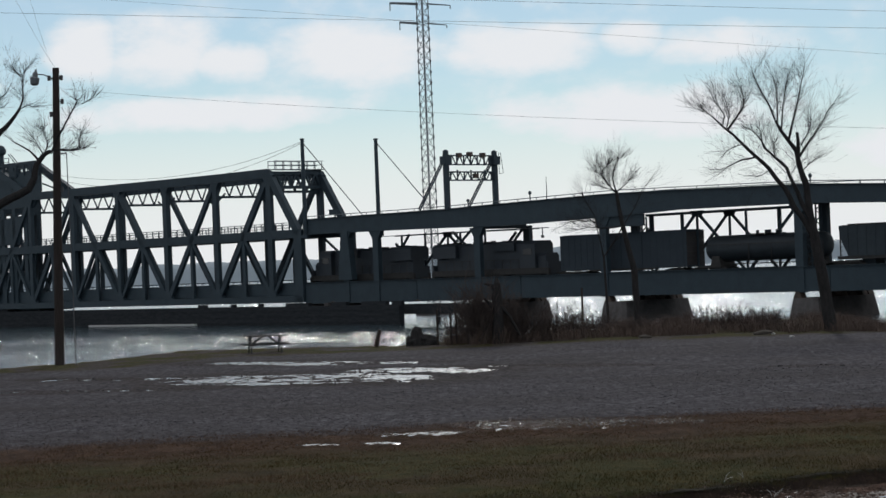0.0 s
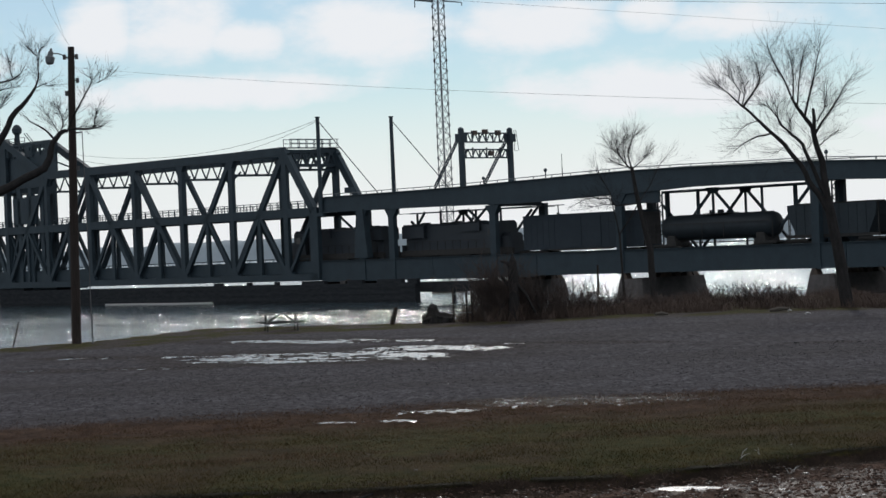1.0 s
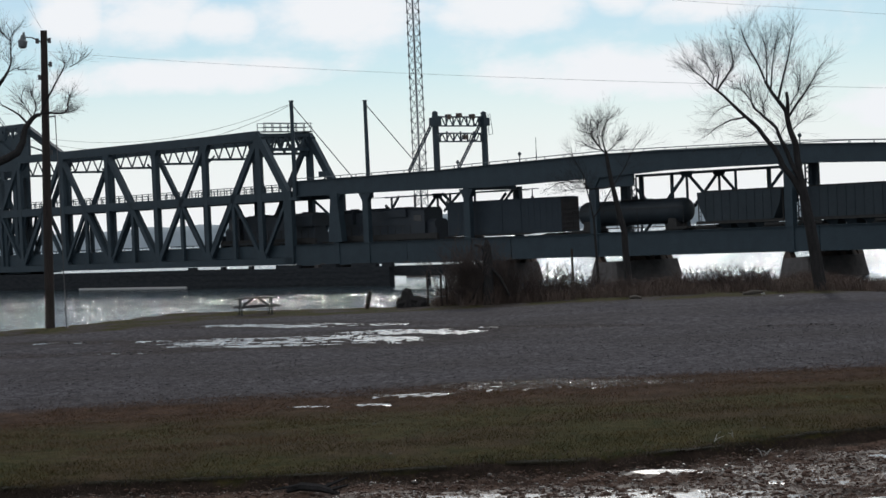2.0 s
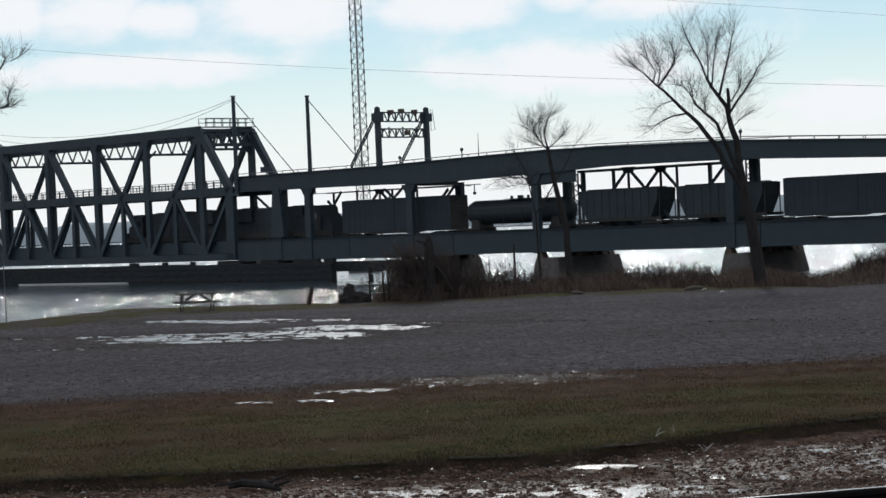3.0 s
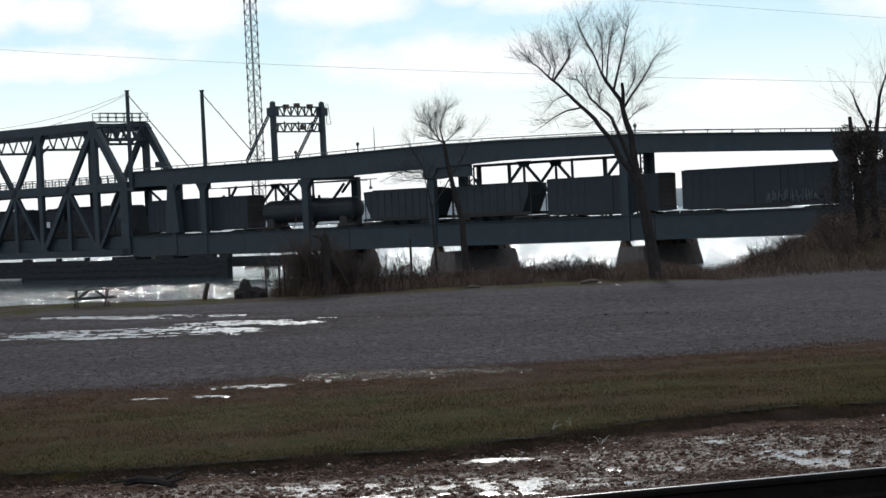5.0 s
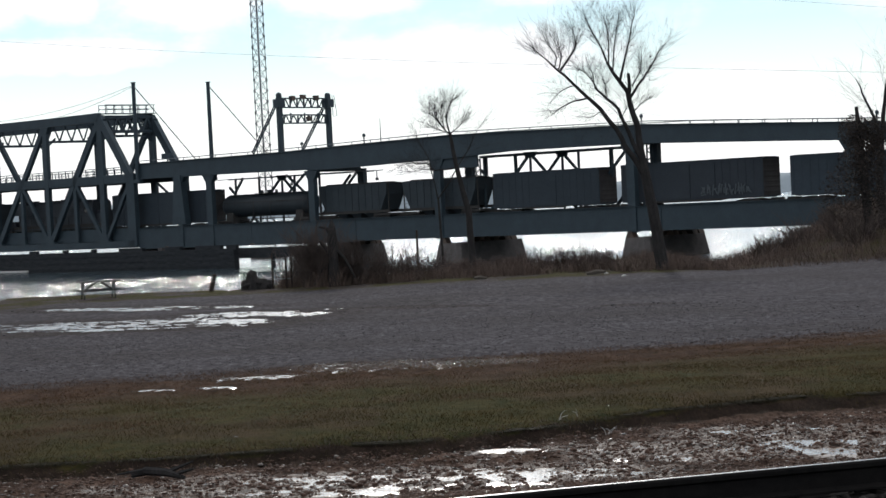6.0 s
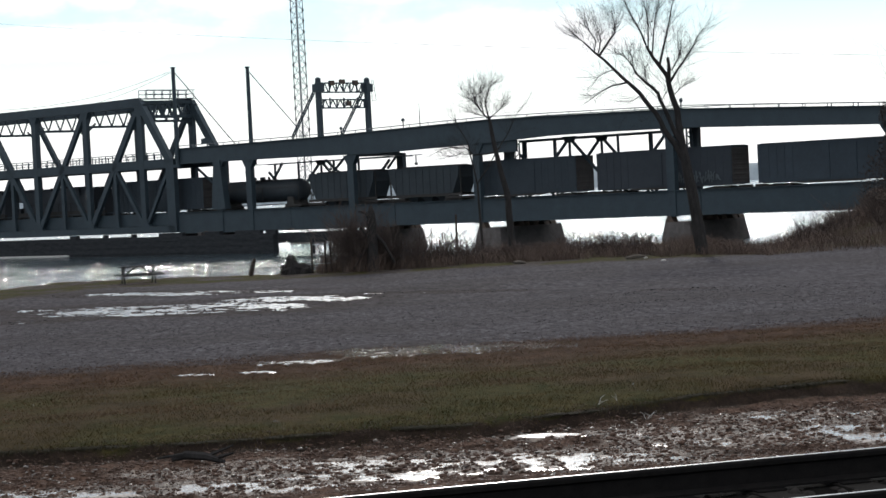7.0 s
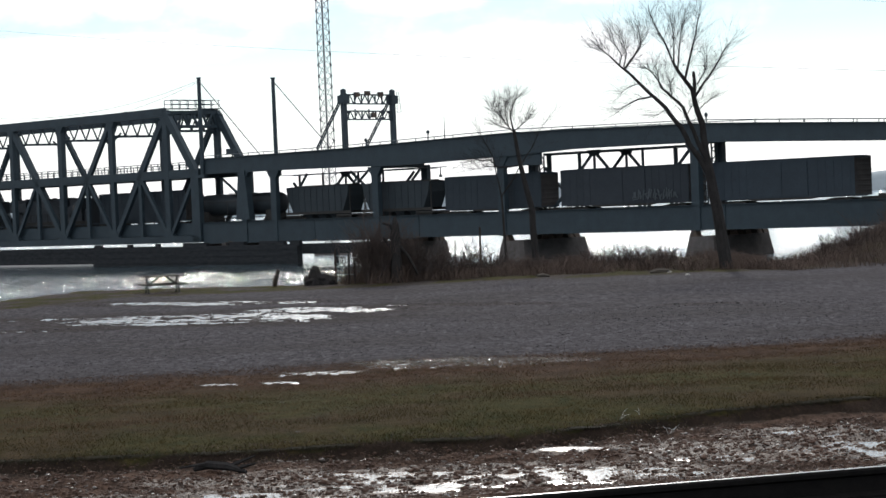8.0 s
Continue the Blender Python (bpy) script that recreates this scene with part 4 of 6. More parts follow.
def build_lattice_tower():
    m = BRIDGE @ pose(-34.5, 30, 0, 0, 0, 47)
    t = thing("lattice_tower", m, "tall slim three-legged steel lattice power tower with cross arms", "tower")
    top, foot = 56.0, -3.0

    def corner(i, z):
        r = 1.13 - 0.25 * (z - foot) / (top - foot)
        a = radians(-90 + 120 * i)
        return Vector((math.cos(a) * r, math.sin(a) * r, z))
    for i in range(3):
        bm = bmesh.new()
        bar(bm, corner(i, foot), corner(i, top), 0.22 if i == 0 else 0.13)
        part("leg", bm, GALV, t)
    for i in range(3):
        bm = bmesh.new()
        j = (i + 1) % 3
        z, up = foot, 1.55
        while z + up <= top:
            bar(bm, corner(i, z), corner(j, z + up), 0.065)
            bar(bm, corner(j, z), corner(i, z + up), 0.065)
            for q in (i, j):
                c = corner(q, z)
                box(bm, c.x - 0.14, c.x + 0.14, c.y - 0.1, c.y + 0.1, z - 0.16, z + 0.16)
            z += up
        part("lacing", bm, GALV, t)
    for z, left, right in ((38.0, 3.3, 3.4), (40.8, 4.6, 4.0)):
        for s, reach, thick in ((-1, left, 0.3), (1, right, 0.12)):
            bm = bmesh.new()
            bar(bm, (s * 0.6, -0.5, z), (s * reach, -0.1, z + (0.3 if s < 0 else -0.35)), thick)
            bar(bm, (s * 0.6, 0.5, z), (s * reach, 0.1, z + (0.3 if s < 0 else -0.35)), thick * 0.7)
            part("cross_arm", bm, GALV, t)
            bm = bmesh.new()
            tube(bm, [(s * reach, 0, z + (0.3 if s < 0 else -0.35)), (s * reach, 0, z - 0.8)], 0.07, 6)
            part("insulator", bm, GALV, t)
    bm = bmesh.new()
    box(bm, -2.6, 2.6, -2.6, 2.6, -6, -2.9)
    part("footing", bm, STONE, t)


build_lattice_tower()


# ---- the train, each vehicle in its own space: x from its leading end, y across from the track's middle, z from the rail ----
TRACK_Y = 2.97
SPEED = 8.6
MOVING = []


def vehicle(name, start, label, category, group=""):
    ob = thing(name, BRIDGE @ pose(start, TRACK_Y, RAIL_Z), label, category, group)
    MOVING.append((ob, start))
    return ob


def bogie(car, x, axles=2, base=1.8):
    bm = bmesh.new()
    half = base * (axles - 1) / 2
    for y in (-1.0, 1.0):
        prism(bm, [(x - half - 0.55, 0.4), (x - 0.5, 0.35), (x + 0.5, 0.35), (x + half + 0.55, 0.4), (x + half + 0.5, 0.85), (x + half * 0.5, 1.0), (x - half * 0.5, 1.0), (x - half - 0.5, 0.85)], y - 0.12, y + 0.12)
    box(bm, x - 0.25, x + 0.25, -1.1, 1.1, 0.45, 0.85)
    tr = part("bogie", bm, GRIME, car)
    for k in range(axles):
        ax = x - half + k * base
        bm = bmesh.new()
        for y in (-0.75, 0.75):
            tube(bm, [(ax, y - 0.07, 0.46), (ax, y + 0.07, 0.46)], 0.46, 18)
        tube(bm, [(ax, -0.7, 0.46), (ax, 0.7, 0.46)], 0.09, 8)
        part("wheelset", bm, GRIME, tr)


def couplers(car, length):
    for a, b in ((-0.9, 0.6), (length - 0.6, length + 0.9)):
        bm = bmesh.new()
        box(bm, a, b, -0.15, 0.15, 0.75, 1.0)
        part("coupler", bm, GRIME, car)


def build_locomotive(start, length, cab_front):
    car = vehicle("diesel_locomotive", start, "six-axle freight diesel locomotive, orange toned to backlit blue-grey", "locomotive", "locomotives")

    def X(v):
        return (v if cab_front else 21.9 - v) * length / 21.9
    def blk(name, a, b, y, z0, z1, material_, chamfer=0.0, parent=None):
        a, b = sorted((X(a), X(b)))
        bm = bmesh.new()
        if chamfer:
            o = [(-y, z0), (y, z0), (y, z1 - chamfer), (y - chamfer, z1), (-y + chamfer, z1), (-y, z1 - chamfer)]
            A = [bm.verts.new((a, p, q)) for p, q in o]
            B = [bm.verts.new((b, p, q)) for p, q in o]
            bm.faces.new(A[::-1]); bm.faces.new(B)
            for i in range(6):
                bm.faces.new((A[i], A[(i + 1) % 6], B[(i + 1) % 6], B[i]))
        else:
            box(bm, a, b, -y, y, z0, z1)
        return part(name, bm, material_, parent or car)
    blk("underframe", 0.4, 21.5, 1.5, 0.9, 1.6, GRIME)
    blk("fuel_tank", 8.2, 14.0, 1.35, 0.45, 1.15, GRIME, 0.2)
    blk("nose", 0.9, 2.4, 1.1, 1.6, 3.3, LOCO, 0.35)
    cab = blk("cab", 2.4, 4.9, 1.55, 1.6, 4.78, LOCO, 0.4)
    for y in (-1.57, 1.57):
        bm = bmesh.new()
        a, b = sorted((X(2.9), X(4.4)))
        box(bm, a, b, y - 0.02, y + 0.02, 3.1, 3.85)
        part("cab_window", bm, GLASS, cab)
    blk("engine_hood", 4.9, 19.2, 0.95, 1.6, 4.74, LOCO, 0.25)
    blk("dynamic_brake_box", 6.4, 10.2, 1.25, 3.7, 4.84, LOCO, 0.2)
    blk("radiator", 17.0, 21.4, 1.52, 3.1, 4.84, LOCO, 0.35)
    blk("radiator_base", 19.0, 21.2, 0.98, 1.6, 3.1, LOCO, 0.1)
    for k, x in enumerate((7.2, 9.0, 11.5, 12.6, 14.4, 18.3, 20.0)):
        bm = bmesh.new()
        tube(bm, [(X(x), 0, 4.6), (X(x), 0, 5.0 if k in (2, 5) else 4.92)], 0.3 if k == 2 else 0.6, 12)
        part("roof_fan", bm, GRIME, car)
    for e in (0.25, 21.4):
        blk("end_platform", e, e + 0.25, 1.4, 0.75, 2.3, LOCO)
    bm = bmesh.new()
    for y in (-1.45, 1.45):
        for i in range(11):
            x = 5.4 + i * 1.5
            bar(bm, (X(x), y, 1.6), (X(x), y, 2.65), 0.05)
        bar(bm, (X(5.4), y, 2.65), (X(20.4), y, 2.65), 0.05)
    part("handrail", bm, GRIME, car)
    for e in (0.35, length - 0.35):
        for y in (-1.3, 1.3):
            bm = bmesh.new()
            box(bm, e - 0.2, e + 0.2, y - 0.2, y + 0.2, 0.5, 1.5)
            part("step_well", bm, GRIME, car)
    bogie(car, 4.1, 3, 1.85)
    bogie(car, length - 4.1, 3, 1.85)
    couplers(car, length)
    return car


def build_boxcar(start, length, top, paint, label, doors=1, tag=False):
    car = vehicle("boxcar", start, label, "boxcar", "boxcars")
    a, b = 0.45, length - 0.45
    bm = bmesh.new()
    box(bm, a, b, -1.5, 1.5, 1.12, top - 0.12)
    box(bm, a, b, -1.52, 1.52, top - 0.13, top - 0.05)
    prism(bm, [(a, top - 0.05), (b, top - 0.05), (b - 0.05, top), (a + 0.05, top)], -1.0, 1.0)
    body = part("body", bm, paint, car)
    x = a + 0.35
    mid = length / 2
    rib = None
    while x < b:
        if abs(x - mid) > 1.9 * doors:
            for y in (-1.52, 1.52):
                if rib is None:
                    bm = bmesh.new()
                    box(bm, -0.05, 0.05, -0.015, 0.015, 1.2, top - 0.2)
                    rib = part("side_post", bm, paint, body)
                else:
                    other = new("side_post", rib.data)
                    other.parent = body
                    rib = other
                rib.location = (x, y * 0.995, 0)
        x += 0.95
    for k in range(doors):
        for y in (-1.54, 1.54):
            bm = bmesh.new()
            cx = mid + (k - (doors - 1) / 2) * 3.1
            box(bm, cx - 1.5, cx + 1.5, y - 0.03, y + 0.03, 1.25, top - 0.35)
            part("sliding_door", bm, paint, body)
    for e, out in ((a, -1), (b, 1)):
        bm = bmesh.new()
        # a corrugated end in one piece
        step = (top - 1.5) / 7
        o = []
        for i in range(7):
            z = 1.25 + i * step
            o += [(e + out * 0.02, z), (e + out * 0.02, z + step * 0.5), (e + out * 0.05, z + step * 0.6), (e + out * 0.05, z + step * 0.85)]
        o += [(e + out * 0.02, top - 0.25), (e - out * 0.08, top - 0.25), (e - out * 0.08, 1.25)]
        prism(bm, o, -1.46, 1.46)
        part("end_wall", bm, LITEND, body, "corrugated end, its paint lightened as if lit")
        for i in range(6):
            bm = bmesh.new()
            bar(bm, (e + out * 0.08, -1.5, 1.2 + i * 0.42), (e + out * 0.08, -1.2, 1.2 + i * 0.42), 0.03)
            part("rung", bm, paint, body)
    bm = bmesh.new()
    box(bm, 0.2, length - 0.2, -0.35, 0.35, 1.04, 1.13)
    prism(bm, [(4.2, 1.14), (length - 4.2, 1.14), (length - 5.6, 0.92), (5.6, 0.92)], -1.5, -1.42)
    part("sill", bm, GRIME, car)
    bogie(car, 2.6)
    bogie(car, length - 2.6)
    couplers(car, length)
    if tag:
        # sprayed strokes that cannot be read: plain bars
        bm = bmesh.new()
        rng = random.Random(6)
        for i in range(9):
            x = length - 7.6 + i * 0.68
            for _ in range(3):
                dx, z0, z1 = rng.uniform(-0.3, 0.3), rng.uniform(1.4, 1.8), rng.uniform(2.0, 2.7)
                bar(bm, (x + dx, -1.645, z0), (x + rng.uniform(-0.3, 0.3), -1.645, z1), 0.13, 0.03)
            bar(bm, (x - 0.3, -1.645, 1.5 + 0.25 * (i % 3)), (x + 0.35, -1.645, 1.6 + 0.3 * (i % 4)), 0.1, 0.03)
        part("spray_strokes", bm, SPRAY, car, "pale sprayed strokes on the car side")
    return car


def build_tank_car(start, length):
    car = vehicle("tank_car", start, "black cylindrical tank car with a dome platform", "tank car")
    bm = bmesh.new()
    xs = [0.75, 0.85, 1.1, 1.6, length - 1.6, length - 1.1, length - 0.85, length - 0.75]
    tube(bm, [(x, 0, 2.9) for x in xs], [0.35, 0.85, 1.2, 1.4, 1.4, 1.2, 0.85, 0.35], 28)
    for p in bm.faces:
        p.smooth = True
    part("tank", bm, TANK, car)
    for x in (length / 2 - 1.4, length / 2, length / 2 + 1.2):
        bm = bmesh.new()
        tube(bm, [(x, 0, 4.2), (x, 0, 4.7)], 0.35 if x == length / 2 else 0.16, 12)
        part("valve_dome", bm, TANK, car)
    bm = bmesh.new()
    for y in (-1.5, 1.5):
        bar(bm, (0.5, y, 3.3), (length - 0.5, y, 3.3), 0.05)
        for x in (0.5, length / 2 - 1.5, length / 2 + 1.5, length - 0.5):
            bar(bm, (x, y, 1.1), (x, y, 3.3), 0.05)
    box(bm, length / 2 - 1.5, length / 2 + 1.5, -1.2, 1.2, 4.31, 4.37)
    part("safety_rail", bm, GRIME, car)
    bm = bmesh.new()
    box(bm, 0.2, 3.2, -1.4, 1.4, 0.9, 1.15)
    box(bm, length - 3.2, length - 0.2, -1.4, 1.4, 0.9, 1.15)
    box(bm, 3.2, length - 3.2, -0.3, 0.3, 1.16, 1.26)
    for x in (2.4, length - 2.4):
        prism(bm, [(x - 0.7, 1.1), (x + 0.7, 1.1), (x + 0.5, 2.1), (x - 0.5, 2.1)], -1.2, 1.2)
    part("underframe", bm, GRIME, car)
    bogie(car, 2.3)
    bogie(car, length - 2.3)
    couplers(car, length)


def build_hopper(start, length):
    car = vehicle("covered_hopper", start, "dusty grey covered hopper car with sloped ends", "hopper car", "covered hoppers")
    bm = bmesh.new()
    a, b, top = 0.5, length - 0.5, 4.7
    o = [(a + 0.1, 4.3), (a + 0.25, 3.4), (a + 1.15, 1.6), (b - 1.15, 1.6), (b - 0.25, 3.4), (b - 0.1, 4.3), (b - 0.1, top), (a + 0.1, top)]
    rings = []
    for y in (-1.55, 1.55):
        rings.append([bm.verts.new((x, y, z)) for x, z in o])
    bm.faces.new(rings[0]); bm.faces.new(rings[1][::-1])
    for i in range(len(o)):
        j = (i + 1) % len(o)
        bm.faces.new((rings[0][j], rings[0][i], rings[1][i], rings[1][j]))
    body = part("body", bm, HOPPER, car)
    x = a + 1.2
    while x < b - 1:
        for y in (-1.56, 1.56):
            z = max(1.55, 3.6 - 2.0 * (min(x - a, b - x) - 0.2)) + 0.1
            bm = bmesh.new()
            box(bm, x - 0.05, x + 0.05, y - 0.05, y + 0.05, z, top - 0.05)
            part("side_post", bm, HOPPER, body)
        x += 1.1
    for k in range(3):
        bm = bmesh.new()
        cx = length / 2 + (k - 1) * (length - 5.4) / 3
        h = (length - 5.4) / 6 - 0.06
        A = [bm.verts.new(p) for p in ((cx - h, -1.4, 1.62), (cx + h, -1.4, 1.62), (cx + h, 1.4, 1.62), (cx - h, 1.4, 1.62))]
        B = [bm.verts.new(p) for p in ((cx - 0.4, -0.6, 0.55), (cx + 0.4, -0.6, 0.55), (cx + 0.4, 0.6, 0.55), (cx - 0.4, 0.6, 0.55))]
        bm.faces.new(B[::-1])
        for i in range(4):
            bm.faces.new((A[i], A[(i + 1) % 4], B[(i + 1) % 4], B[i]))
        part("hopper_chute", bm, HOPPER, car)
    bm = bmesh.new()
    box(bm, a + 0.4, b - 0.4, -0.45, 0.45, top, top + 0.16)
    for e in (a + 0.05, b - 0.05):
        box(bm, e - 0.35, e + 0.35, -0.5, 0.5, top - 0.02, top + 0.05)
        for y in (-1.3, 1.3):
            bar(bm, (e, y, 1.1), (e, y, top), 0.09)
        for i in range(8):
            bar(bm, (e, -1.3, 1.3 + i * 0.42), (e, -0.9, 1.3 + i * 0.42), 0.04)
    part("roof_walk", bm, GRIME, car)
    bm = bmesh.new()
    box(bm, 0.2, 3.0, -1.45, 1.45, 0.95, 1.2)
    box(bm, length - 3.0, length - 0.2, -1.45, 1.45, 0.95, 1.2)
    for y in (-1.5, 1.38):
        box(bm, 0.3, length - 0.3, y, y + 0.12, 1.28, 1.6)
    part("sill", bm, GRIME, car)
    bogie(car, 2.1)
    bogie(car, length - 2.1)
    couplers(car, length)


def build_flatcar(start, length):
    car = vehicle("flatcar", start, "empty flatcar with a plain dark deck", "flatcar")
    bm = bmesh.new()
    box(bm, 0.4, length - 0.4, -1.45, 1.45, 0.9, 1.25)
    part("deck", bm, GRIME, car)
    bogie(car, 2.4)
    bogie(car, length - 2.4)
    couplers(car, length)


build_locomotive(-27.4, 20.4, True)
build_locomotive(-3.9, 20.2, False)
build_boxcar(17.75, 19.8, 5.15, BOXHAZED, "tall hi-cube boxcar, grey-red toned to backlit blue-grey", 2)
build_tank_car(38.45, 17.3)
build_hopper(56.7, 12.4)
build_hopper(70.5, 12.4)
build_boxcar(84.4, 15.7, 5.0, BOXHAZED, "dark grey boxcar with ribbed sides", 1)
build_boxcar(102.15, 18.5, 5.1, BOXHAZEDBROWN, "hi-cube boxcar with pale sprayed strokes, brown toned to backlit blue-grey", 2, True)
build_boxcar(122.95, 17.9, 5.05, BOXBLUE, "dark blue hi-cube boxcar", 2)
build_flatcar(142.6, 16.0)


# ---- things on the near shore ----
def build_pole():
    p = thing("utility_pole", pose(-15.45, 83.1, ground_height(-15.45, 83.1)), "tall weathered wooden utility pole with a lamp arm", "utility pole")
    bm = bmesh.new()
    tube(bm, [(0, 0, -0.3), (0.14, 0, 6), (0.3, 0, 11.85)], [0.2, 0.17, 0.13], 14)
    part("shaft", bm, POLE, p)
    bm = bmesh.new()
    tube(bm, [(0.25, 0, 11.3), (0.05, 0, 11.48), (-0.2, 0, 11.6), (-0.45, 0, 11.62)], 0.025, 8)
    arm = part("lamp_arm", bm, GALV, p)
    bm = bmesh.new()
    tube(bm, [(-0.5, 0, 11.82), (-0.5, 0, 11.72), (-0.52, 0, 11.7), (-0.54, 0, 11.52)], [0.04, 0.05, 0.09, 0.12], 12)
    part("lamp_housing", bm, GALV, arm)
    bm = bmesh.new()
    tube(bm, [(-0.54, 0, 11.52), (-0.55, 0, 11.48), (-0.57, 0, 11.25), (-0.57, 0, 11.18)], [0.13, 0.19, 0.17, 0.1], 14)
    part("refractor", bm, GALV, arm, "dull grey lamp glass")
    for z, x in ((11.45, 0.02), (11.45, 0.5), (10.5, 0.5), (7.0, 0.36), (10.0, 0.05)):
        bm = bmesh.new()
        tube(bm, [(x, 0, z - 0.1), (x, 0, z + 0.1)], 0.07, 8)
        bar(bm, (0.25, 0, z), (x, 0, z), 0.04)
        part("insulator", bm, WIRE, p)
    bm = bmesh.new()
    tube(bm, [(0.7, -0.6, 8.4), (0.77, -0.6, 0.1)], 0.02, 5)
    bar(bm, (0.25, 0, 8.4), (0.7, -0.6, 8.4), 0.05)
    part("guy_wire", bm, WIRE, p)
    bm = bmesh.new()
    tube(bm, [(0.745, -0.6, 2.4), (0.77, -0.6, -0.1)], 0.026, 6)
    part("guy_guard", bm, WIRE, p)


build_pole()
rod = bmesh.new()
tube(rod, [(-0.02, 0, -0.1), (0.4, 0, 1.5)], 0.03, 6)
stake = part("leaning_stake", rod, POLE)
stake.matrix_basis = pose(-18.0, 82.5, ground_height(-18.0, 82.5))
tagged(stake, "thin leaning dark stake at the bank edge", "stake")


def build_wires():
    runs = [((-22.24, 60.0, 11.74), (0.26, 60.0, 10.38), (22.76, 60.0, 9.15), 0.006),
            ((-22.95, 62.0, 12.81), (0.77, 62.0, 11.23), (23.54, 62.0, 9.71), 0.006),
            ((-17.28, 66.0, 12.95), (1.46, 66.0, 10.89), (24.98, 66.0, 8.29), 0.0045),
            ((-15.0, 83.1, 11.0), (3.47, 70, 8.19), (26, 50, 5.3), 0.0055), ((-15.2, 83.1, 11.9), (-14.26, 76, 12.03), (-11.5, 58, 12.4), 0.004), ((-15.2, 83.1, 11.9), (-14.4, 76, 12.03), (-12.2, 58, 12.4), 0.004)]
    for a, m, b, r in runs:
        bm = bmesh.new()
        a, m, b = Vector(a), Vector(m), Vector(b)
        pts = [a * (2 * (k - 0.5) * (k - 1)) + m * (4 * k * (1 - k)) + b * (2 * k * (k - 0.5)) for k in (i / 16 for i in range(17))]
        tube(bm, pts, r, 4)
        tagged(part("overhead_wire", bm, WIRE), "thin dark overhead wire against the sky", "cable", "overhead wires")


build_wires()


# ---- bare trees ----
def grow(bm, start, way, length, radius, rng, depth):
    """A nearly straight twig with a few side twigs, thinning to its tip."""
    n = 3
    pts, rad = [Vector(start)], [radius]
    d = Vector(way).normalized()
    for i in range(n):
        d = (d + Vector((rng.uniform(-1, 1), rng.uniform(-1, 1), rng.uniform(-0.8, 1))) * 0.16 + Vector((0, 0, 0.03))).normalized()
        pts.append(pts[-1] + d * length / n)
        rad.append(max(radius * (1 - 0.65 * (i + 1) / n), 0.002))
    tube(bm, pts, rad, 3, False)
    if depth <= 0:
        return
    for k in range(rng.choice((3, 4, 4, 5))):
        f = rng.uniform(0.2, 0.9)
        i = min(int(f * n), n - 1)
        p = pts[i].lerp(pts[i + 1], f * n - i)
        s = (pts[i + 1] - pts[i]).normalized()
        o = Vector((rng.uniform(-1, 1), rng.uniform(-1, 1), rng.uniform(-0.6, 0.9)))
        grow(bm, p, s + o * 0.8, length * rng.uniform(0.35, 0.75), max(radius * 0.6, 0.0022), rng, depth - 1)


def build_tree(seed, limbs, label, twig=1.3, depth=3, density=1.0, haze=0.9, name="bare_tree"):
    """limbs: (points, first radius, last radius, twigs); the first is the trunk."""
    rng = random.Random(seed)
    base = Vector(limbs[0][0][0])
    base.z = ground_height(base.x, base.y) - 0.1
    t = thing(name, Matrix.Translation(base), label, "tree", "bare trees")
    crown = bmesh.new()
    tips = [Vector(l[0][-1]) - base for l in limbs[1:]]
    heart = sum(tips, Vector()) / len(tips) - Vector((0, 0, 1.8))
    for k, (pts, r0, r1, count) in enumerate(limbs):
        pts = [Vector(p) - base for p in pts]
        if k == 0:
            pts[0].z = 0
        # a little depth and unevenness, kept continuous along each limb
        fine, rad = [], []
        for i in range(len(pts) - 1):
            for j in range(3):
                f = j / 3
                p = pts[i].lerp(pts[i + 1], f)
                w = noise.noise_vector(p * 0.9 + Vector((seed, 0, 0))) * 0.15
                fine.append(p + w * (0.3 if k == 0 else 1))
                rad.append(r0 + (r1 - r0) * (i + f) / (len(pts) - 1))
        fine.append(pts[-1])
        rad.append(r1)
        bm = bmesh.new()
        tube(bm, fine, rad, 9 if r0 > 0.1 else 6)
        part("trunk" if k == 0 else "limb", bm, BARK, t)
        for q in range(int(count * density * 1.2)):
            f = 0.15 + 0.85 * (q + rng.random()) / max(int(count * density * 1.2), 1)
            i = min(int(f * (len(fine) - 1)), len(fine) - 2)
            p = fine[i]
            s = (fine[i + 1] - fine[i]).normalized()
            o = Vector((rng.uniform(-1, 1), rng.uniform(-1, 1), rng.uniform(-0.3, 0.8)))
            grow(crown, p, s * 0.75 + o * 0.85, twig * rng.uniform(0.3, 1.5), rng.uniform(0.005, 0.008), rng, depth - 2)
        for q in range(int(count * haze)):
            f = 0.25 + 0.75 * (q + rng.random()) / (count * haze)
            i = min(int(f * (len(fine) - 1)), len(fine) - 2)
            s = (fine[i + 1] - fine[i]).normalized()
            away = (fine[i] - heart).normalized()
            o = Vector((rng.uniform(-1, 1), rng.uniform(-1, 1), rng.uniform(-0.7, 0.9)))
            grow(crown, fine[i], s * 0.4 + away * 0.4 + o * 0.75, twig * rng.uniform(0.7, 1.9), rng.uniform(0.003, 0.0045), rng, depth - 2)
        grow(crown, fine[-1], fine[-1] - fine[-2], twig * 0.9, 0.007, rng, depth - 2)
    part("crown", crown, BARK, t)
    return t


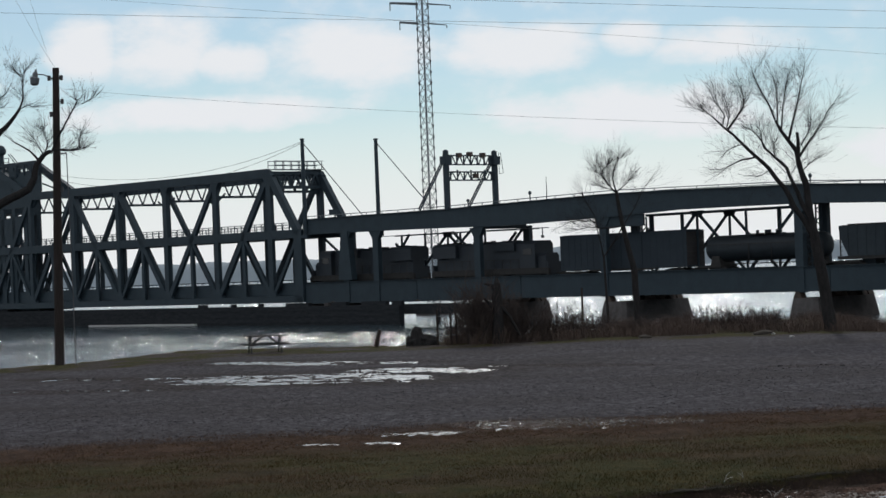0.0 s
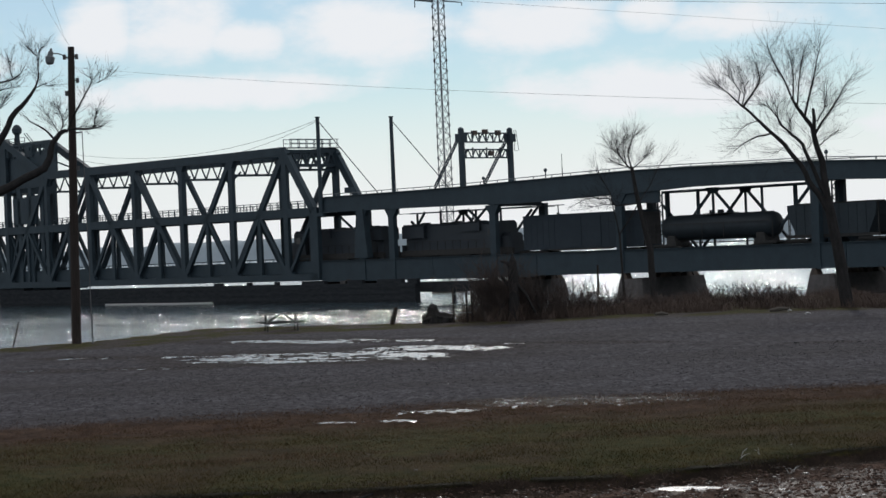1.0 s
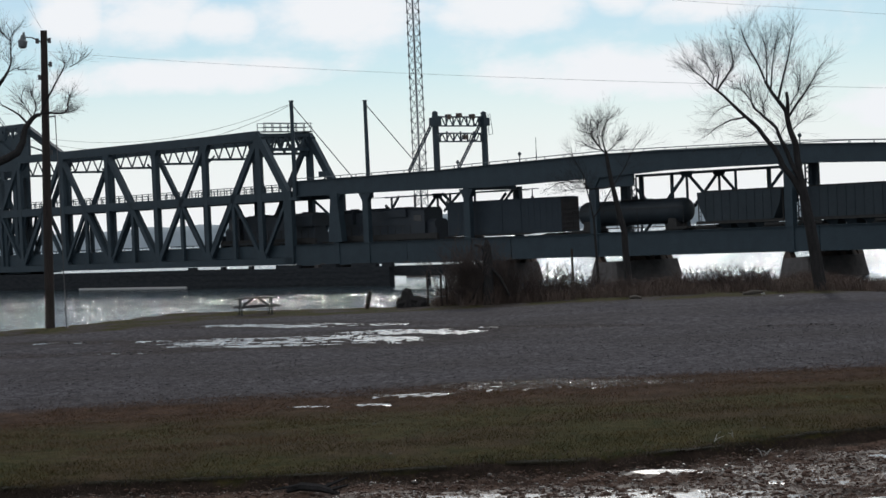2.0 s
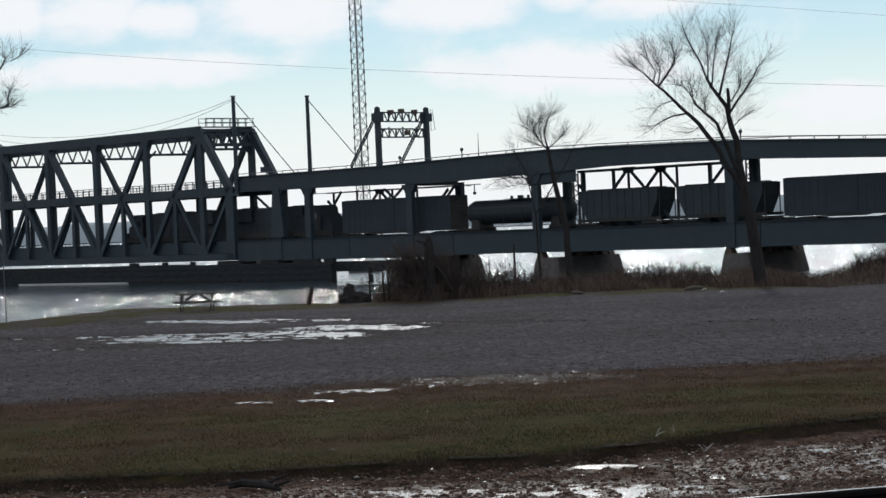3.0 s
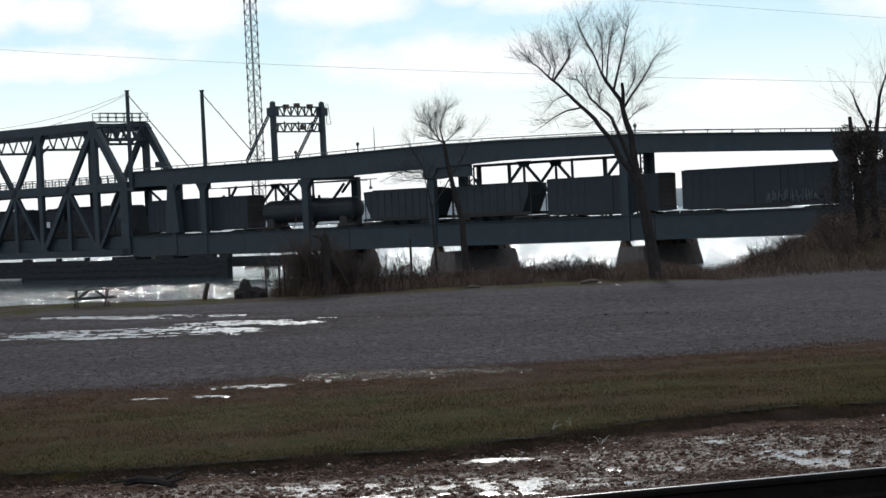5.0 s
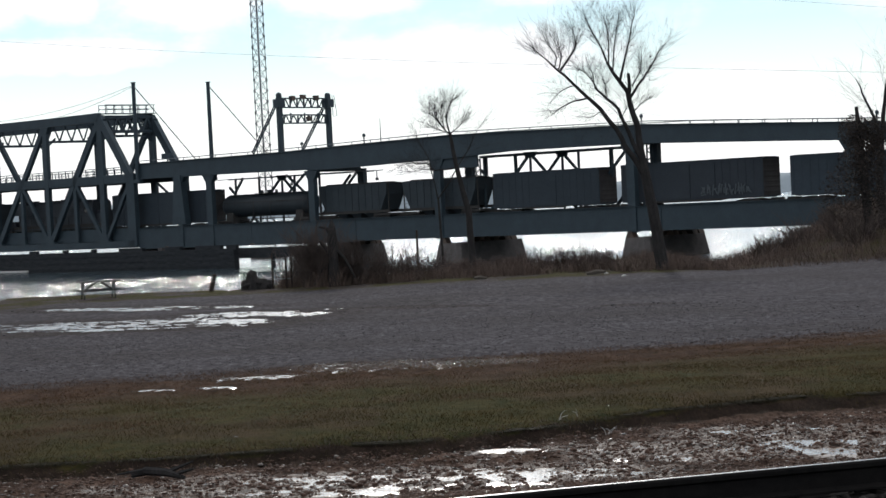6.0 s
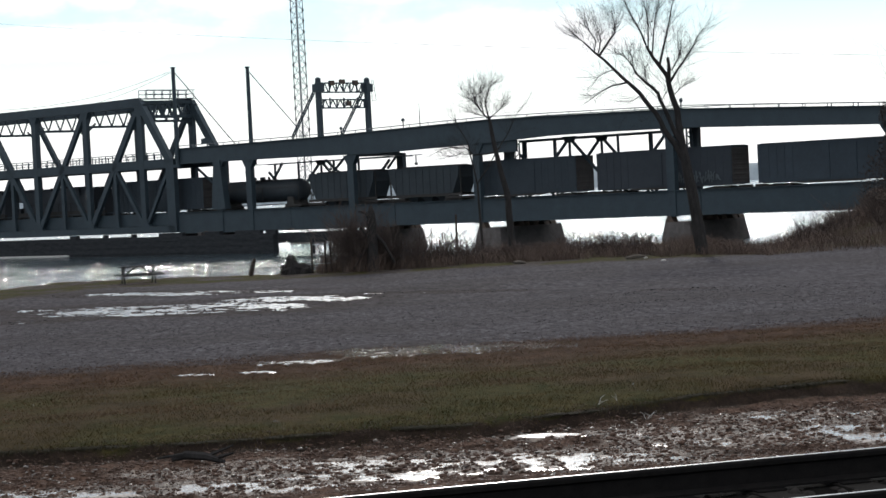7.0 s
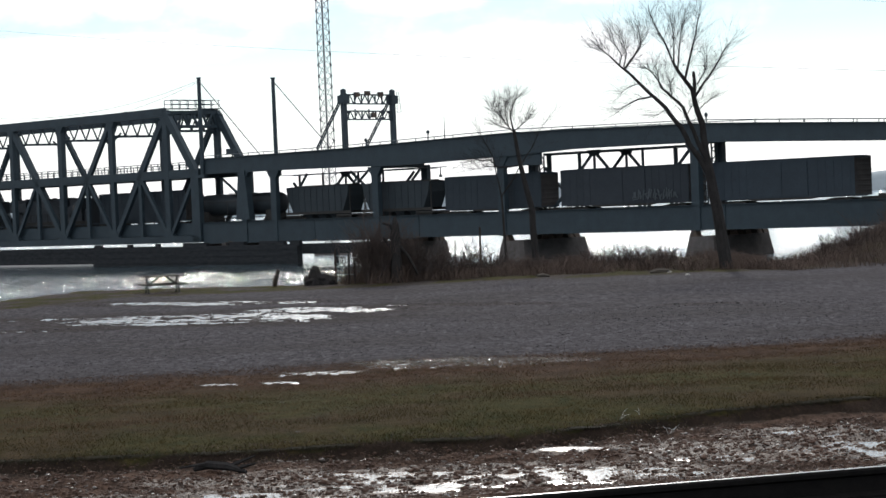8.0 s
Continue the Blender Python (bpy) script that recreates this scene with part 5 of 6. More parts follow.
Y = 87.0
build_tree(3, [
    ([(16.1, Y, -0.1), (15.75, Y, 2.5), (15.4, Y, 4.58)], 0.28, 0.19, 0),
    ([(15.40, Y, 4.53), (15.28, Y, 6.05), (15.10, Y, 6.90), (14.89, Y, 7.52), (14.52, Y, 8.15), (14.08, Y, 8.83)], 0.155, 0.055, 10),
    ([(14.08, Y, 8.83), (13.69, Y, 9.60), (13.44, Y + 0.1, 10.37), (13.21, Y + 0.1, 11.04)], 0.045, 0.009, 34),
    ([(14.17, Y, 8.69), (14.10, Y - 0.2, 9.35), (14.03, Y - 0.4, 10.01), (13.96, Y - 0.5, 10.58)], 0.035, 0.008, 26),
    ([(14.35, Y, 8.49), (14.36, Y - 0.1, 9.34), (14.51, Y - 0.1, 10.04), (14.62, Y - 0.2, 10.51)], 0.035, 0.008, 26),
    ([(14.61, Y, 8.06), (14.93, Y + 0.2, 8.84), (15.10, Y + 0.4, 9.54), (15.32, Y + 0.5, 10.47), (15.47, Y + 0.7, 11.03)], 0.055, 0.01, 34),
    ([(14.98, Y, 7.33), (14.98, Y, 7.85), (14.97, Y, 8.30)], 0.09, 0.06, 2),
    ([(15.07, Y, 7.28), (15.35, Y, 7.69), (15.62, Y + 0.1, 8.01), (15.86, Y + 0.1, 8.57), (16.21, Y + 0.2, 9.09), (16.58, Y + 0.2, 9.48)], 0.06, 0.012, 30),
    ([(15.11, Y, 7.75), (15.42, Y + 0.2, 8.21), (15.55, Y + 0.3, 8.67), (15.60, Y + 0.5, 9.10)], 0.03, 0.008, 26),
    ([(15.19, Y, 6.66), (15.48, Y + 0.1, 7.00), (15.80, Y + 0.3, 7.20)], 0.025, 0.008, 14),
    ([(15.33, Y, 4.11), (14.90, Y, 4.95), (14.34, Y, 6.09), (13.76, Y, 6.87), (13.12, Y, 7.46), (12.51, Y, 7.98), (11.77, Y, 8.75), (11.45, Y, 9.11)], 0.13, 0.03, 20),
    ([(11.45, Y, 9.11), (11.18, Y - 0.1, 9.34), (10.95, Y - 0.3, 9.49)], 0.022, 0.008, 22),
    ([(12.04, Y, 8.50), (12.43, Y, 8.95), (12.72, Y - 0.1, 9.46), (12.74, Y - 0.1, 9.93), (12.64, Y - 0.2, 10.45)], 0.055, 0.01, 34),
    ([(11.99, Y, 8.59), (12.16, Y - 0.2, 9.06), (12.06, Y - 0.3, 9.53), (11.91, Y - 0.5, 9.92)], 0.03, 0.008, 24),
    ([(11.81, Y, 8.70), (11.92, Y + 0.1, 9.09), (11.71, Y + 0.1, 9.64), (11.56, Y + 0.2, 9.98)], 0.03, 0.008, 24),
    ([(13.17, Y, 7.41), (12.60, Y + 0.1, 7.29), (12.02, Y + 0.3, 7.01), (11.68, Y + 0.4, 6.72)], 0.045, 0.012, 16),
    ([(12.62, Y, 7.84), (12.26, Y, 7.69), (11.85, Y - 0.1, 7.47)], 0.025, 0.008, 10),
    ([(13.76, Y, 6.82), (13.42, Y - 0.2, 6.65), (13.08, Y - 0.3, 6.52)], 0.02, 0.008, 10),
    ([(15.36, Y, 4.6), (15.08, Y, 5.35), (14.80, Y, 6.02), (14.51, Y + 0.2, 6.81), (14.01, Y + 0.4, 7.23), (13.70, Y + 0.6, 7.72), (13.58, Y + 0.8, 8.19), (13.51, Y + 1.0, 8.67)], 0.11, 0.012, 34),
    ([(13.70, Y, 7.67), (13.37, Y - 0.1, 8.20), (13.07, Y - 0.1, 8.45), (12.79, Y - 0.2, 8.56)], 0.03, 0.008, 22),
    ([(14.01, Y, 7.23), (13.98, Y - 0.2, 7.71), (14.09, Y - 0.4, 8.08)], 0.025, 0.008, 16),
    ([(14.69, Y, 6.54), (14.94, Y - 0.1, 6.96), (14.91, Y - 0.3, 7.29)], 0.02, 0.008, 8),
], "large bare dark tree leaning over the lot edge", 0.78)
Y = 78.0
build_tree(8, [
    ([(-19.4, Y, -0.1), (-18.98, Y, 2.27), (-18.51, Y, 4.37), (-18.21, Y, 5.38)], 0.42, 0.34, 0),
    ([(-18.21, Y, 5.34), (-17.33, Y, 5.95), (-16.47, Y, 6.36), (-15.38, Y, 6.82), (-15.11, Y, 7.19), (-15.00, Y, 7.74), (-14.76, Y, 8.03), (-14.48, Y, 8.16)], 0.2, 0.07, 4),
    ([(-14.48, Y, 8.16), (-14.05, Y - 0.2, 8.25), (-13.52, Y - 0.3, 8.31), (-13.07, Y - 0.5, 8.31)], 0.06, 0.01, 40),
    ([(-13.54, Y, 8.31), (-13.50, Y + 0.1, 8.67), (-13.38, Y + 0.3, 8.98)], 0.025, 0.008, 18),
    ([(-15.00, Y, 7.91), (-15.32, Y + 0.1, 8.20), (-15.95, Y + 0.1, 8.56), (-16.06, Y + 0.2, 8.76)], 0.05, 0.009, 8),
    ([(-14.76, Y, 8.03), (-14.62, Y - 0.1, 8.36), (-14.64, Y - 0.1, 8.74), (-14.78, Y - 0.2, 9.09)], 0.035, 0.008, 34),
    ([(-14.82, Y, 8.07), (-14.97, Y - 0.2, 8.42), (-15.17, Y - 0.3, 8.81)], 0.025, 0.008, 16),
    ([(-14.48, Y, 8.16), (-14.24, Y - 0.2, 8.72), (-13.90, Y - 0.3, 9.26), (-13.57, Y - 0.5, 9.56), (-13.30, Y - 0.6, 9.93), (-13.35, Y - 0.8, 10.25)], 0.05, 0.009, 26),
    ([(-13.30, Y, 9.93), (-13.03, Y + 0.1, 10.09), (-12.73, Y + 0.2, 10.29)], 0.02, 0.008, 12),
    ([(-18.21, Y, 5.34), (-17.72, Y, 6.88), (-17.03, Y, 8.08), (-16.68, Y, 8.70), (-16.17, Y, 9.15), (-15.90, Y, 9.52), (-15.63, Y, 9.86)], 0.17, 0.05, 6),
    ([(-15.63, Y, 9.86), (-15.56, Y + 0.1, 10.18), (-15.64, Y + 0.3, 10.61), (-15.58, Y + 0.4, 11.11), (-15.39, Y + 0.5, 11.44)], 0.045, 0.009, 36),
    ([(-15.63, Y, 9.86), (-15.35, Y + 0.1, 10.00), (-14.99, Y + 0.2, 9.90)], 0.022, 0.008, 14),
    ([(-15.58, Y, 11.03), (-15.78, Y + 0.1, 11.25), (-15.90, Y + 0.2, 11.42)], 0.02, 0.008, 14),
    ([(-17.46, Y, 7.93), (-17.50, Y, 8.99), (-17.11, Y - 0.1, 10.04), (-16.40, Y - 0.1, 10.30), (-15.98, Y - 0.1, 10.64)], 0.07, 0.009, 26),
    ([(-16.42, Y, 10.30), (-16.49, Y - 0.2, 10.64), (-16.39, Y - 0.3, 10.94)], 0.02, 0.008, 16),
    ([(-17.26, Y, 9.62), (-16.82, Y - 0.1, 9.85), (-16.44, Y - 0.2, 9.96), (-16.10, Y - 0.4, 9.95)], 0.025, 0.008, 16),
    ([(-17.49, Y, 8.78), (-17.09, Y - 0.1, 9.06), (-16.81, Y - 0.2, 9.26), (-16.67, Y - 0.4, 9.47)], 0.03, 0.008, 22),
], "bare tree with crooked limbs beside the utility pole", 0.55, haze=0.3)
Y = 95.0
build_tree(21, [
    ([(8.8, Y, -0.1), (8.66, Y, 2.73), (8.44, Y, 3.77), (8.19, Y, 5.07), (7.99, Y, 6.44)], 0.17, 0.08, 0),
    ([(7.99, Y, 6.42), (7.60, Y - 0.1, 6.87), (7.21, Y - 0.2, 7.27), (6.91, Y - 0.3, 7.54)], 0.04, 0.008, 24),
    ([(7.99, Y, 6.44), (7.87, Y - 0.1, 7.09), (8.04, Y - 0.2, 7.65), (8.26, Y - 0.3, 7.95)], 0.04, 0.008, 30),
    ([(7.97, Y, 6.44), (8.42, Y + 0.2, 6.71), (8.79, Y + 0.3, 7.05)], 0.03, 0.008, 20),
    ([(7.77, Y, 6.68), (7.62, Y - 0.1, 7.31), (7.69, Y - 0.2, 7.87)], 0.03, 0.008, 24),
    ([(7.70, Y, 6.76), (7.36, Y - 0.1, 7.22), (7.27, Y - 0.1, 7.68)], 0.025, 0.008, 22),
    ([(7.84, Y, 6.58), (7.44, Y, 6.65), (7.03, Y + 0.1, 6.82)], 0.025, 0.008, 18),
    ([(8.23, Y, 4.81), (7.19, Y, 4.65), (6.80, Y - 0.1, 5.08), (6.19, Y - 0.1, 5.15), (5.46, Y - 0.2, 4.93)], 0.04, 0.008, 34),
    ([(7.09, Y, 4.70), (6.53, Y - 0.2, 4.83), (5.91, Y - 0.4, 4.75)], 0.025, 0.008, 18),
], "small bare tree among the bank weeds", 0.62)
Y = 104.0
build_tree(34, [
    ([(8.2, Y, -0.5), (8.0, Y, 3.5)], 0.09, 0.05, 0),
    ([(8.0, Y, 3.4), (7.6, Y, 5.5), (7.0, Y, 7.0)], 0.04, 0.009, 22),
    ([(8.0, Y, 3.4), (9.6, Y, 5.8), (10.6, Y, 7.3)], 0.04, 0.009, 22),
], "thin bare sapling on the river bank", 0.9)
Y = 95.0
build_tree(55, [
    ([(28.0, Y, 0), (27.9, Y, 3.5), (28.1, Y, 5.6)], 0.22, 0.14, 5),
    ([(28.1, Y, 5.5), (28.4, Y, 7.6), (28.9, Y, 9.0)], 0.12, 0.02, 16),
    ([(28.0, Y, 5.2), (27.5, Y, 6.9), (27.0, Y, 8.0)], 0.09, 0.02, 12),
], "bare tree on the weedy embankment", 1.5)


def leaf_cloud(count, blobs, size, rng):
    """Small flat leaves scattered in lumps: arrays of corners and faces."""
    pts = []
    for _ in range(count):
        c, r = blobs[rng.integers(len(blobs))]
        v = rng.normal(size=3)
        v *= (rng.random() ** 0.45) / np.linalg.norm(v)
        pts.append(np.array(c) + v * np.array(r))
    pts = np.array(pts)
    a = rng.normal(size=(count, 3))
    b = rng.normal(size=(count, 3))
    a /= np.linalg.norm(a, axis=1)[:, None]
    b -= a * (a * b).sum(1)[:, None]
    b /= np.linalg.norm(b, axis=1)[:, None]
    s = size * rng.uniform(0.6, 1.4, (count, 1))
    verts = np.stack([pts - a * s, pts + b * s * 0.6, pts + a * s, pts - b * s * 0.6], 1).reshape(-1, 3)
    return verts, np.arange(count * 4).reshape(-1, 4)


def build_ivy_tree():
    rng = np.random.default_rng(4)
    base = Vector((26.5, 92, ground_height(26.5, 92) - 0.1))
    t = thing("ivy_tree", Matrix.Translation(base), "dark vine-smothered tree on the embankment", "tree")
    bm = bmesh.new()
    tube(bm, [(0, 0, 0), (-0.2, 0, 3), (-0.4, 0, 6)], [0.25, 0.2, 0.08], 8)
    part("trunk", bm, BARK, t)
    blobs = [((-0.5, 0, 4.9), (0.8, 0.6, 0.8)), ((0.3, 0, 4.7), (0.8, 0.6, 0.9)), ((-0.2, 0, 4.0), (0.9, 0.8, 0.9)), ((-1.0, 0, 2.2), (1.3, 1.0, 1.3)), ((-0.3, 0, 3.4), (1.2, 1.0, 1.0)), ((0.6, 0, 2.4), (1.5, 1.0, 1.2)), ((0.1, 0, 1.2), (1.5, 1.0, 1.2)), ((1.4, 0, 4.0), (0.9, 0.9, 1.2)), ((1.8, 0, 5.4), (0.6, 0.6, 0.7))]
    v, f = leaf_cloud(15000, blobs, 0.048, rng)
    raw("crown", v, f, LEAF, t)


build_ivy_tree()


# ---- weeds and grass: nobody could count them ----
def blades(roots, heights, lean, width, rng, curve=0.3):
    """Narrow bent blades, two faces each."""
    n = len(roots)
    ang = rng.uniform(0, 2 * math.pi, n)
    out = np.stack([np.cos(ang), np.sin(ang), np.zeros(n)], 1)
    side = np.stack([-np.sin(ang), np.cos(ang), np.zeros(n)], 1)
    turn = rng.uniform(0, 2 * math.pi, n)
    wide = np.stack([np.cos(turn), np.sin(turn), np.zeros(n)], 1) * width[:, None] / 2
    k = (heights * lean * rng.uniform(0.2, 1.0, n))[:, None]
    up = np.array([0, 0, 1.0])
    mid = roots + up * heights[:, None] * 0.55 + out * k * curve
    tip = roots + up * heights[:, None] * (1 - 0.25 * lean * rng.random((n, 1))) + out * k
    v = np.stack([roots - wide, roots + wide, mid + wide * 0.75, mid - wide * 0.75, tip], 1).reshape(-1, 3)
    i = np.arange(n)[:, None] * 5
    f = np.concatenate([i + np.array([[0, 1, 2]]), i + np.array([[0, 2, 3]]), i + np.array([[3, 2, 4]])])
    return v, f


def heights_at(xy):
    return np.array([ground_height(a, b) for a, b in xy])


def build_grass():
    rng = np.random.default_rng(11)
    n = 260000
    x = rng.uniform(-5.5, 10.5, n)
    s = 18.03 + 13.5 * rng.random(n) ** 1.2
    bend = np.array([grass_edge(a) for a in x])
    y = s + 0.11 * x + bend * np.clip((26 - s) / 7, 0, 1)
    clump = np.array([noise.noise((a * 0.9, b * 0.9, 0)) for a, b in zip(x, y)])
    keep = clump > rng.uniform(-1.3, 0.1, n)
    # bare where water stands
    for cx, cy, rx, ry, skew, fill in PUDDLES:
        keep &= ((x - cx) / rx) ** 2 + ((y - cy - skew * (x - cx)) / ry) ** 2 > rng.uniform(0.3, 1.2, n) * min(fill * 1.3, 1)
    x, y, s, clump = x[keep], y[keep], s[keep], clump[keep]
    broad = np.array([noise.noise((a * 0.22, b * 0.45, 2)) for a, b in zip(x, y)])
    mottle = np.array([noise.noise((a * 1.3, b * 1.0, 4)) for a, b in zip(x, y)])
    brown = s + broad * 5 + mottle * 6 + rng.normal(0, 3.0, len(s)) > 23.7
    roots = np.stack([x, y, heights_at(zip(x, y)) - 0.006], 1)
    for pick, paint, name, label in ((~brown, BLADE, "grass", "short green winter grass on the verge"), (brown, STRAW, "brown_grass", "short brown winter grass beside the gravel")):
        k = int(pick.sum())
        hgt = rng.uniform(0.012, 0.03, k) * np.where(rng.random(k) < 0.12, 1.7, 1.0) * (1 + 0.7 * np.clip(clump[pick], -0.5, 1))
        ang, turn = rng.uniform(0, 6.283, k), rng.uniform(0, 6.283, k)
        wide = np.stack([np.cos(turn), np.sin(turn), 0 * turn], 1) * rng.uniform(0.0015, 0.0042, (k, 1))
        tip = roots[pick] + np.stack([np.cos(ang) * hgt * 0.7, np.sin(ang) * hgt * 0.7, hgt], 1)
        v = np.stack([roots[pick] - wide, roots[pick] + wide, tip], 1).reshape(-1, 3)
        tagged(raw(name, v, np.arange(3 * k).reshape(-1, 3), paint), label, "grass", kind="stuff")
    # ragged lip of longer grass along the mud
    n = 5000
    x = rng.uniform(-5.5, 8, n)
    y = 18.02 + 0.11 * x + np.array([grass_edge(a) for a in x]) + np.abs(rng.normal(0, 0.1, n))
    roots = np.stack([x, y, heights_at(zip(x, y)) - 0.02], 1)
    v, f = blades(roots, rng.uniform(0.02, 0.06, n), 1.8, rng.uniform(0.003, 0.006, n), rng, 0.6)
    tagged(raw("grass_lip", v, f, SHADEDBLADE), "ragged edge of longer grass above the mud", "grass", kind="stuff")
    # taller tufts here and there
    spots = np.stack([rng.uniform(-5, 10, 450), 18.4 + 11 * rng.random(450) ** 1.3], 1)
    spots[:, 1] += 0.11 * spots[:, 0] + np.array([grass_edge(a) for a in spots[:, 0]]) * np.clip((26 - spots[:, 1]) / 7, 0, 1)
    # some of them on the worn edge above the mud
    spots[:190, 1] = 18.02 + 0.11 * spots[:190, 0] + np.array([grass_edge(a) for a in spots[:190, 0]]) + rng.normal(0, 0.09, 190)
    n = 450 * 34
    xy = np.repeat(spots, 34, 0) + rng.normal(0, 0.05, (n, 2)) * np.repeat(rng.uniform(0.7, 3.0, 450), 34)[:, None]
    roots = np.column_stack([xy, heights_at(xy) - 0.01])
    v, f = blades(roots, np.repeat(rng.uniform(0.015, 0.05, 450), 34) * rng.uniform(0.5, 1.1, n), 0.9, rng.uniform(0.003, 0.006, n), rng, 0.5)
    tagged(raw("grass_tufts", v, f, BLADE), "taller tufts of grass in the verge", "grass", kind="stuff")
    # blades hanging over the cut edge, in the grass colour darkened for shade
    n = 15000
    x = rng.uniform(-5.5, 8, n)
    x = x[np.array([noise.noise((a * 1.7, 0, 9)) + 0.5 * noise.noise((a * 6, 0, 2)) for a in x]) > rng.uniform(-0.3, 0.35, n)]
    n = len(x)
    y = 18.03 + 0.11 * x + np.array([grass_edge(a) for a in x]) + rng.uniform(-0.015, 0.05, n)
    top = np.array([ground_height(a, b + 0.06) for a, b in zip(x, y)])
    roots = np.stack([x, y, top], 1)
    drop = rng.uniform(0.01, 0.1, n) * (0.5 + 0.9 * np.array([noise.noise((a * 2.2, 0, 3)) for a in x]))
    wide = np.stack([rng.uniform(0.002, 0.005, n), np.zeros(n), np.zeros(n)], 1)
    tip = roots + np.stack([rng.normal(0, 0.02, n), -rng.uniform(0.03, 0.09, n), -drop], 1)
    v = np.stack([roots - wide, roots + wide, tip], 1).reshape(-1, 3)
    tagged(raw("hanging_grass", v, np.arange(3 * n).reshape(-1, 3), SHADEDBLADE), "grass hanging over the cut edge of the verge, shade in its colour", "grass", kind="stuff")
    # straw among the wet edge of the lot
    n = 9000
    x = rng.uniform(-7, 12, n)
    y = 30.6 + 0.11 * x + rng.normal(0, 1.1, n)
    roots = np.stack([x, y, heights_at(zip(x, y)) - 0.01], 1)
    v, f = blades(roots, rng.uniform(0.02, 0.07, n), 1.6, rng.uniform(0.004, 0.009, n), rng)
    tagged(raw("dead_grass", v, f, STALK), "flattened brown dead grass beside the gravel", "grass", kind="stuff")


build_grass()


def build_weeds():
    rng = np.random.default_rng(5)
    runs = [(-0.2, 5.5, 86.5, 92, 3600, 0.4, 1.1), (1.0, 2.6, 86, 88, 700, 0.6, 1.6), (5.0, 11.5, 87, 95, 6500, 0.4, 1.0), (10.0, 14.5, 88, 96, 4200, 0.4, 1.1), (14, 20, 85, 92, 4200, 0.3, 0.95),
            (17.5, 36, 81, 113, 48000, 0.25, 0.85), (3, 18, 96, 104, 5200, 0.4, 1.1), (-22, -3, 88, 93, 2200, 0.05, 0.22)]
    for x0, x1, y0, y1, n, lo, hi in runs + [(-4, 9, 108, 205, 16000, 0.3, 0.8)]:
        x, y = rng.uniform(x0, x1, n), rng.uniform(y0, y1, n)
        if y1 > 200:
            x += 0.262 * y - 2
        clump = np.array([noise.noise((a * 0.55, b * 0.35, 7)) for a, b in zip(x, y)])
        keep = clump > rng.uniform(-0.7, 0.3, n)
        x, y, clump = x[keep], y[keep], clump[keep]
        roots = np.stack([x, y, heights_at(zip(x, y)) - 0.05], 1)
        h = rng.uniform(lo, hi, len(x)) * (0.75 + 0.6 * np.clip(clump, -0.4, 0.8))
        v, f = blades(roots, h, 1.25, rng.uniform(0.008, 0.024, len(x)), rng)
        ob = raw("dead_weeds", v, f, STALK)
        tagged(ob, "tangle of tall brown dead weeds on the bank" if hi > 0.5 else "short dead grass along the bank crest", "weeds", kind="stuff")


build_weeds()


def build_shrub(seed, x, y, h, spread, stems, label):
    rng = random.Random(seed)
    z = ground_height(x, y) - 0.05
    t = thing("bare_shrub", pose(x, y, z), label, "shrub", "bank shrubs")
    bm = bmesh.new()
    for _ in range(stems):
        a = rng.uniform(0, 2 * math.pi)
        way = (math.cos(a) * spread, math.sin(a) * spread, 1)
        grow(bm, (rng.uniform(-0.4, 0.4) * spread, rng.uniform(-0.4, 0.4), 0), way, h * rng.uniform(0.6, 1), 0.02, rng, 2)
    part("tangle", bm, TWIG, t)


for i, (x, y, h, sp, st) in enumerate([(1.2, 87.5, 2.4, 0.4, 26), (3.4, 88, 1.7, 0.7, 22), (4.8, 89, 1.5, 0.8, 20), (6.6, 90, 1.2, 0.8, 16), (11.2, 92, 1.05, 0.9, 24), (12.6, 92, 1.1, 0.9, 24), (14.0, 91, 0.8, 0.9, 16),
                                        (21, 90, 1.1, 0.9, 16), (24, 95, 1.3, 0.9, 18), (27, 100, 1.2, 0.9, 18), (24.5, 88, 1.6, 0.7, 18), (0.3, 89, 1.5, 0.6, 14), (1.0, 87.2, 2.0, 0.35, 24), (1.7, 86.9, 2.2, 0.3, 26), (2.6, 87.3, 1.9, 0.4, 24), (3.0, 87.8, 1.5, 0.5, 22), (4.1, 87.6, 1.2, 0.6, 22), (5.6, 88, 1.0, 0.7, 18),
                                        (8.2, 91, 0.8, 0.9, 16), (10.0, 92, 0.9, 0.9, 20), (13.3, 90, 1.0, 0.9, 22), (22.5, 92, 1.2, 0.9, 20), (26, 91, 1.4, 0.8, 22), (25.3, 93, 1.8, 0.6, 22), (28.5, 93, 1.6, 0.8, 22)]):
    build_shrub(100 + i, x, y, h, sp, st, "bare tangled shrub on the river bank")


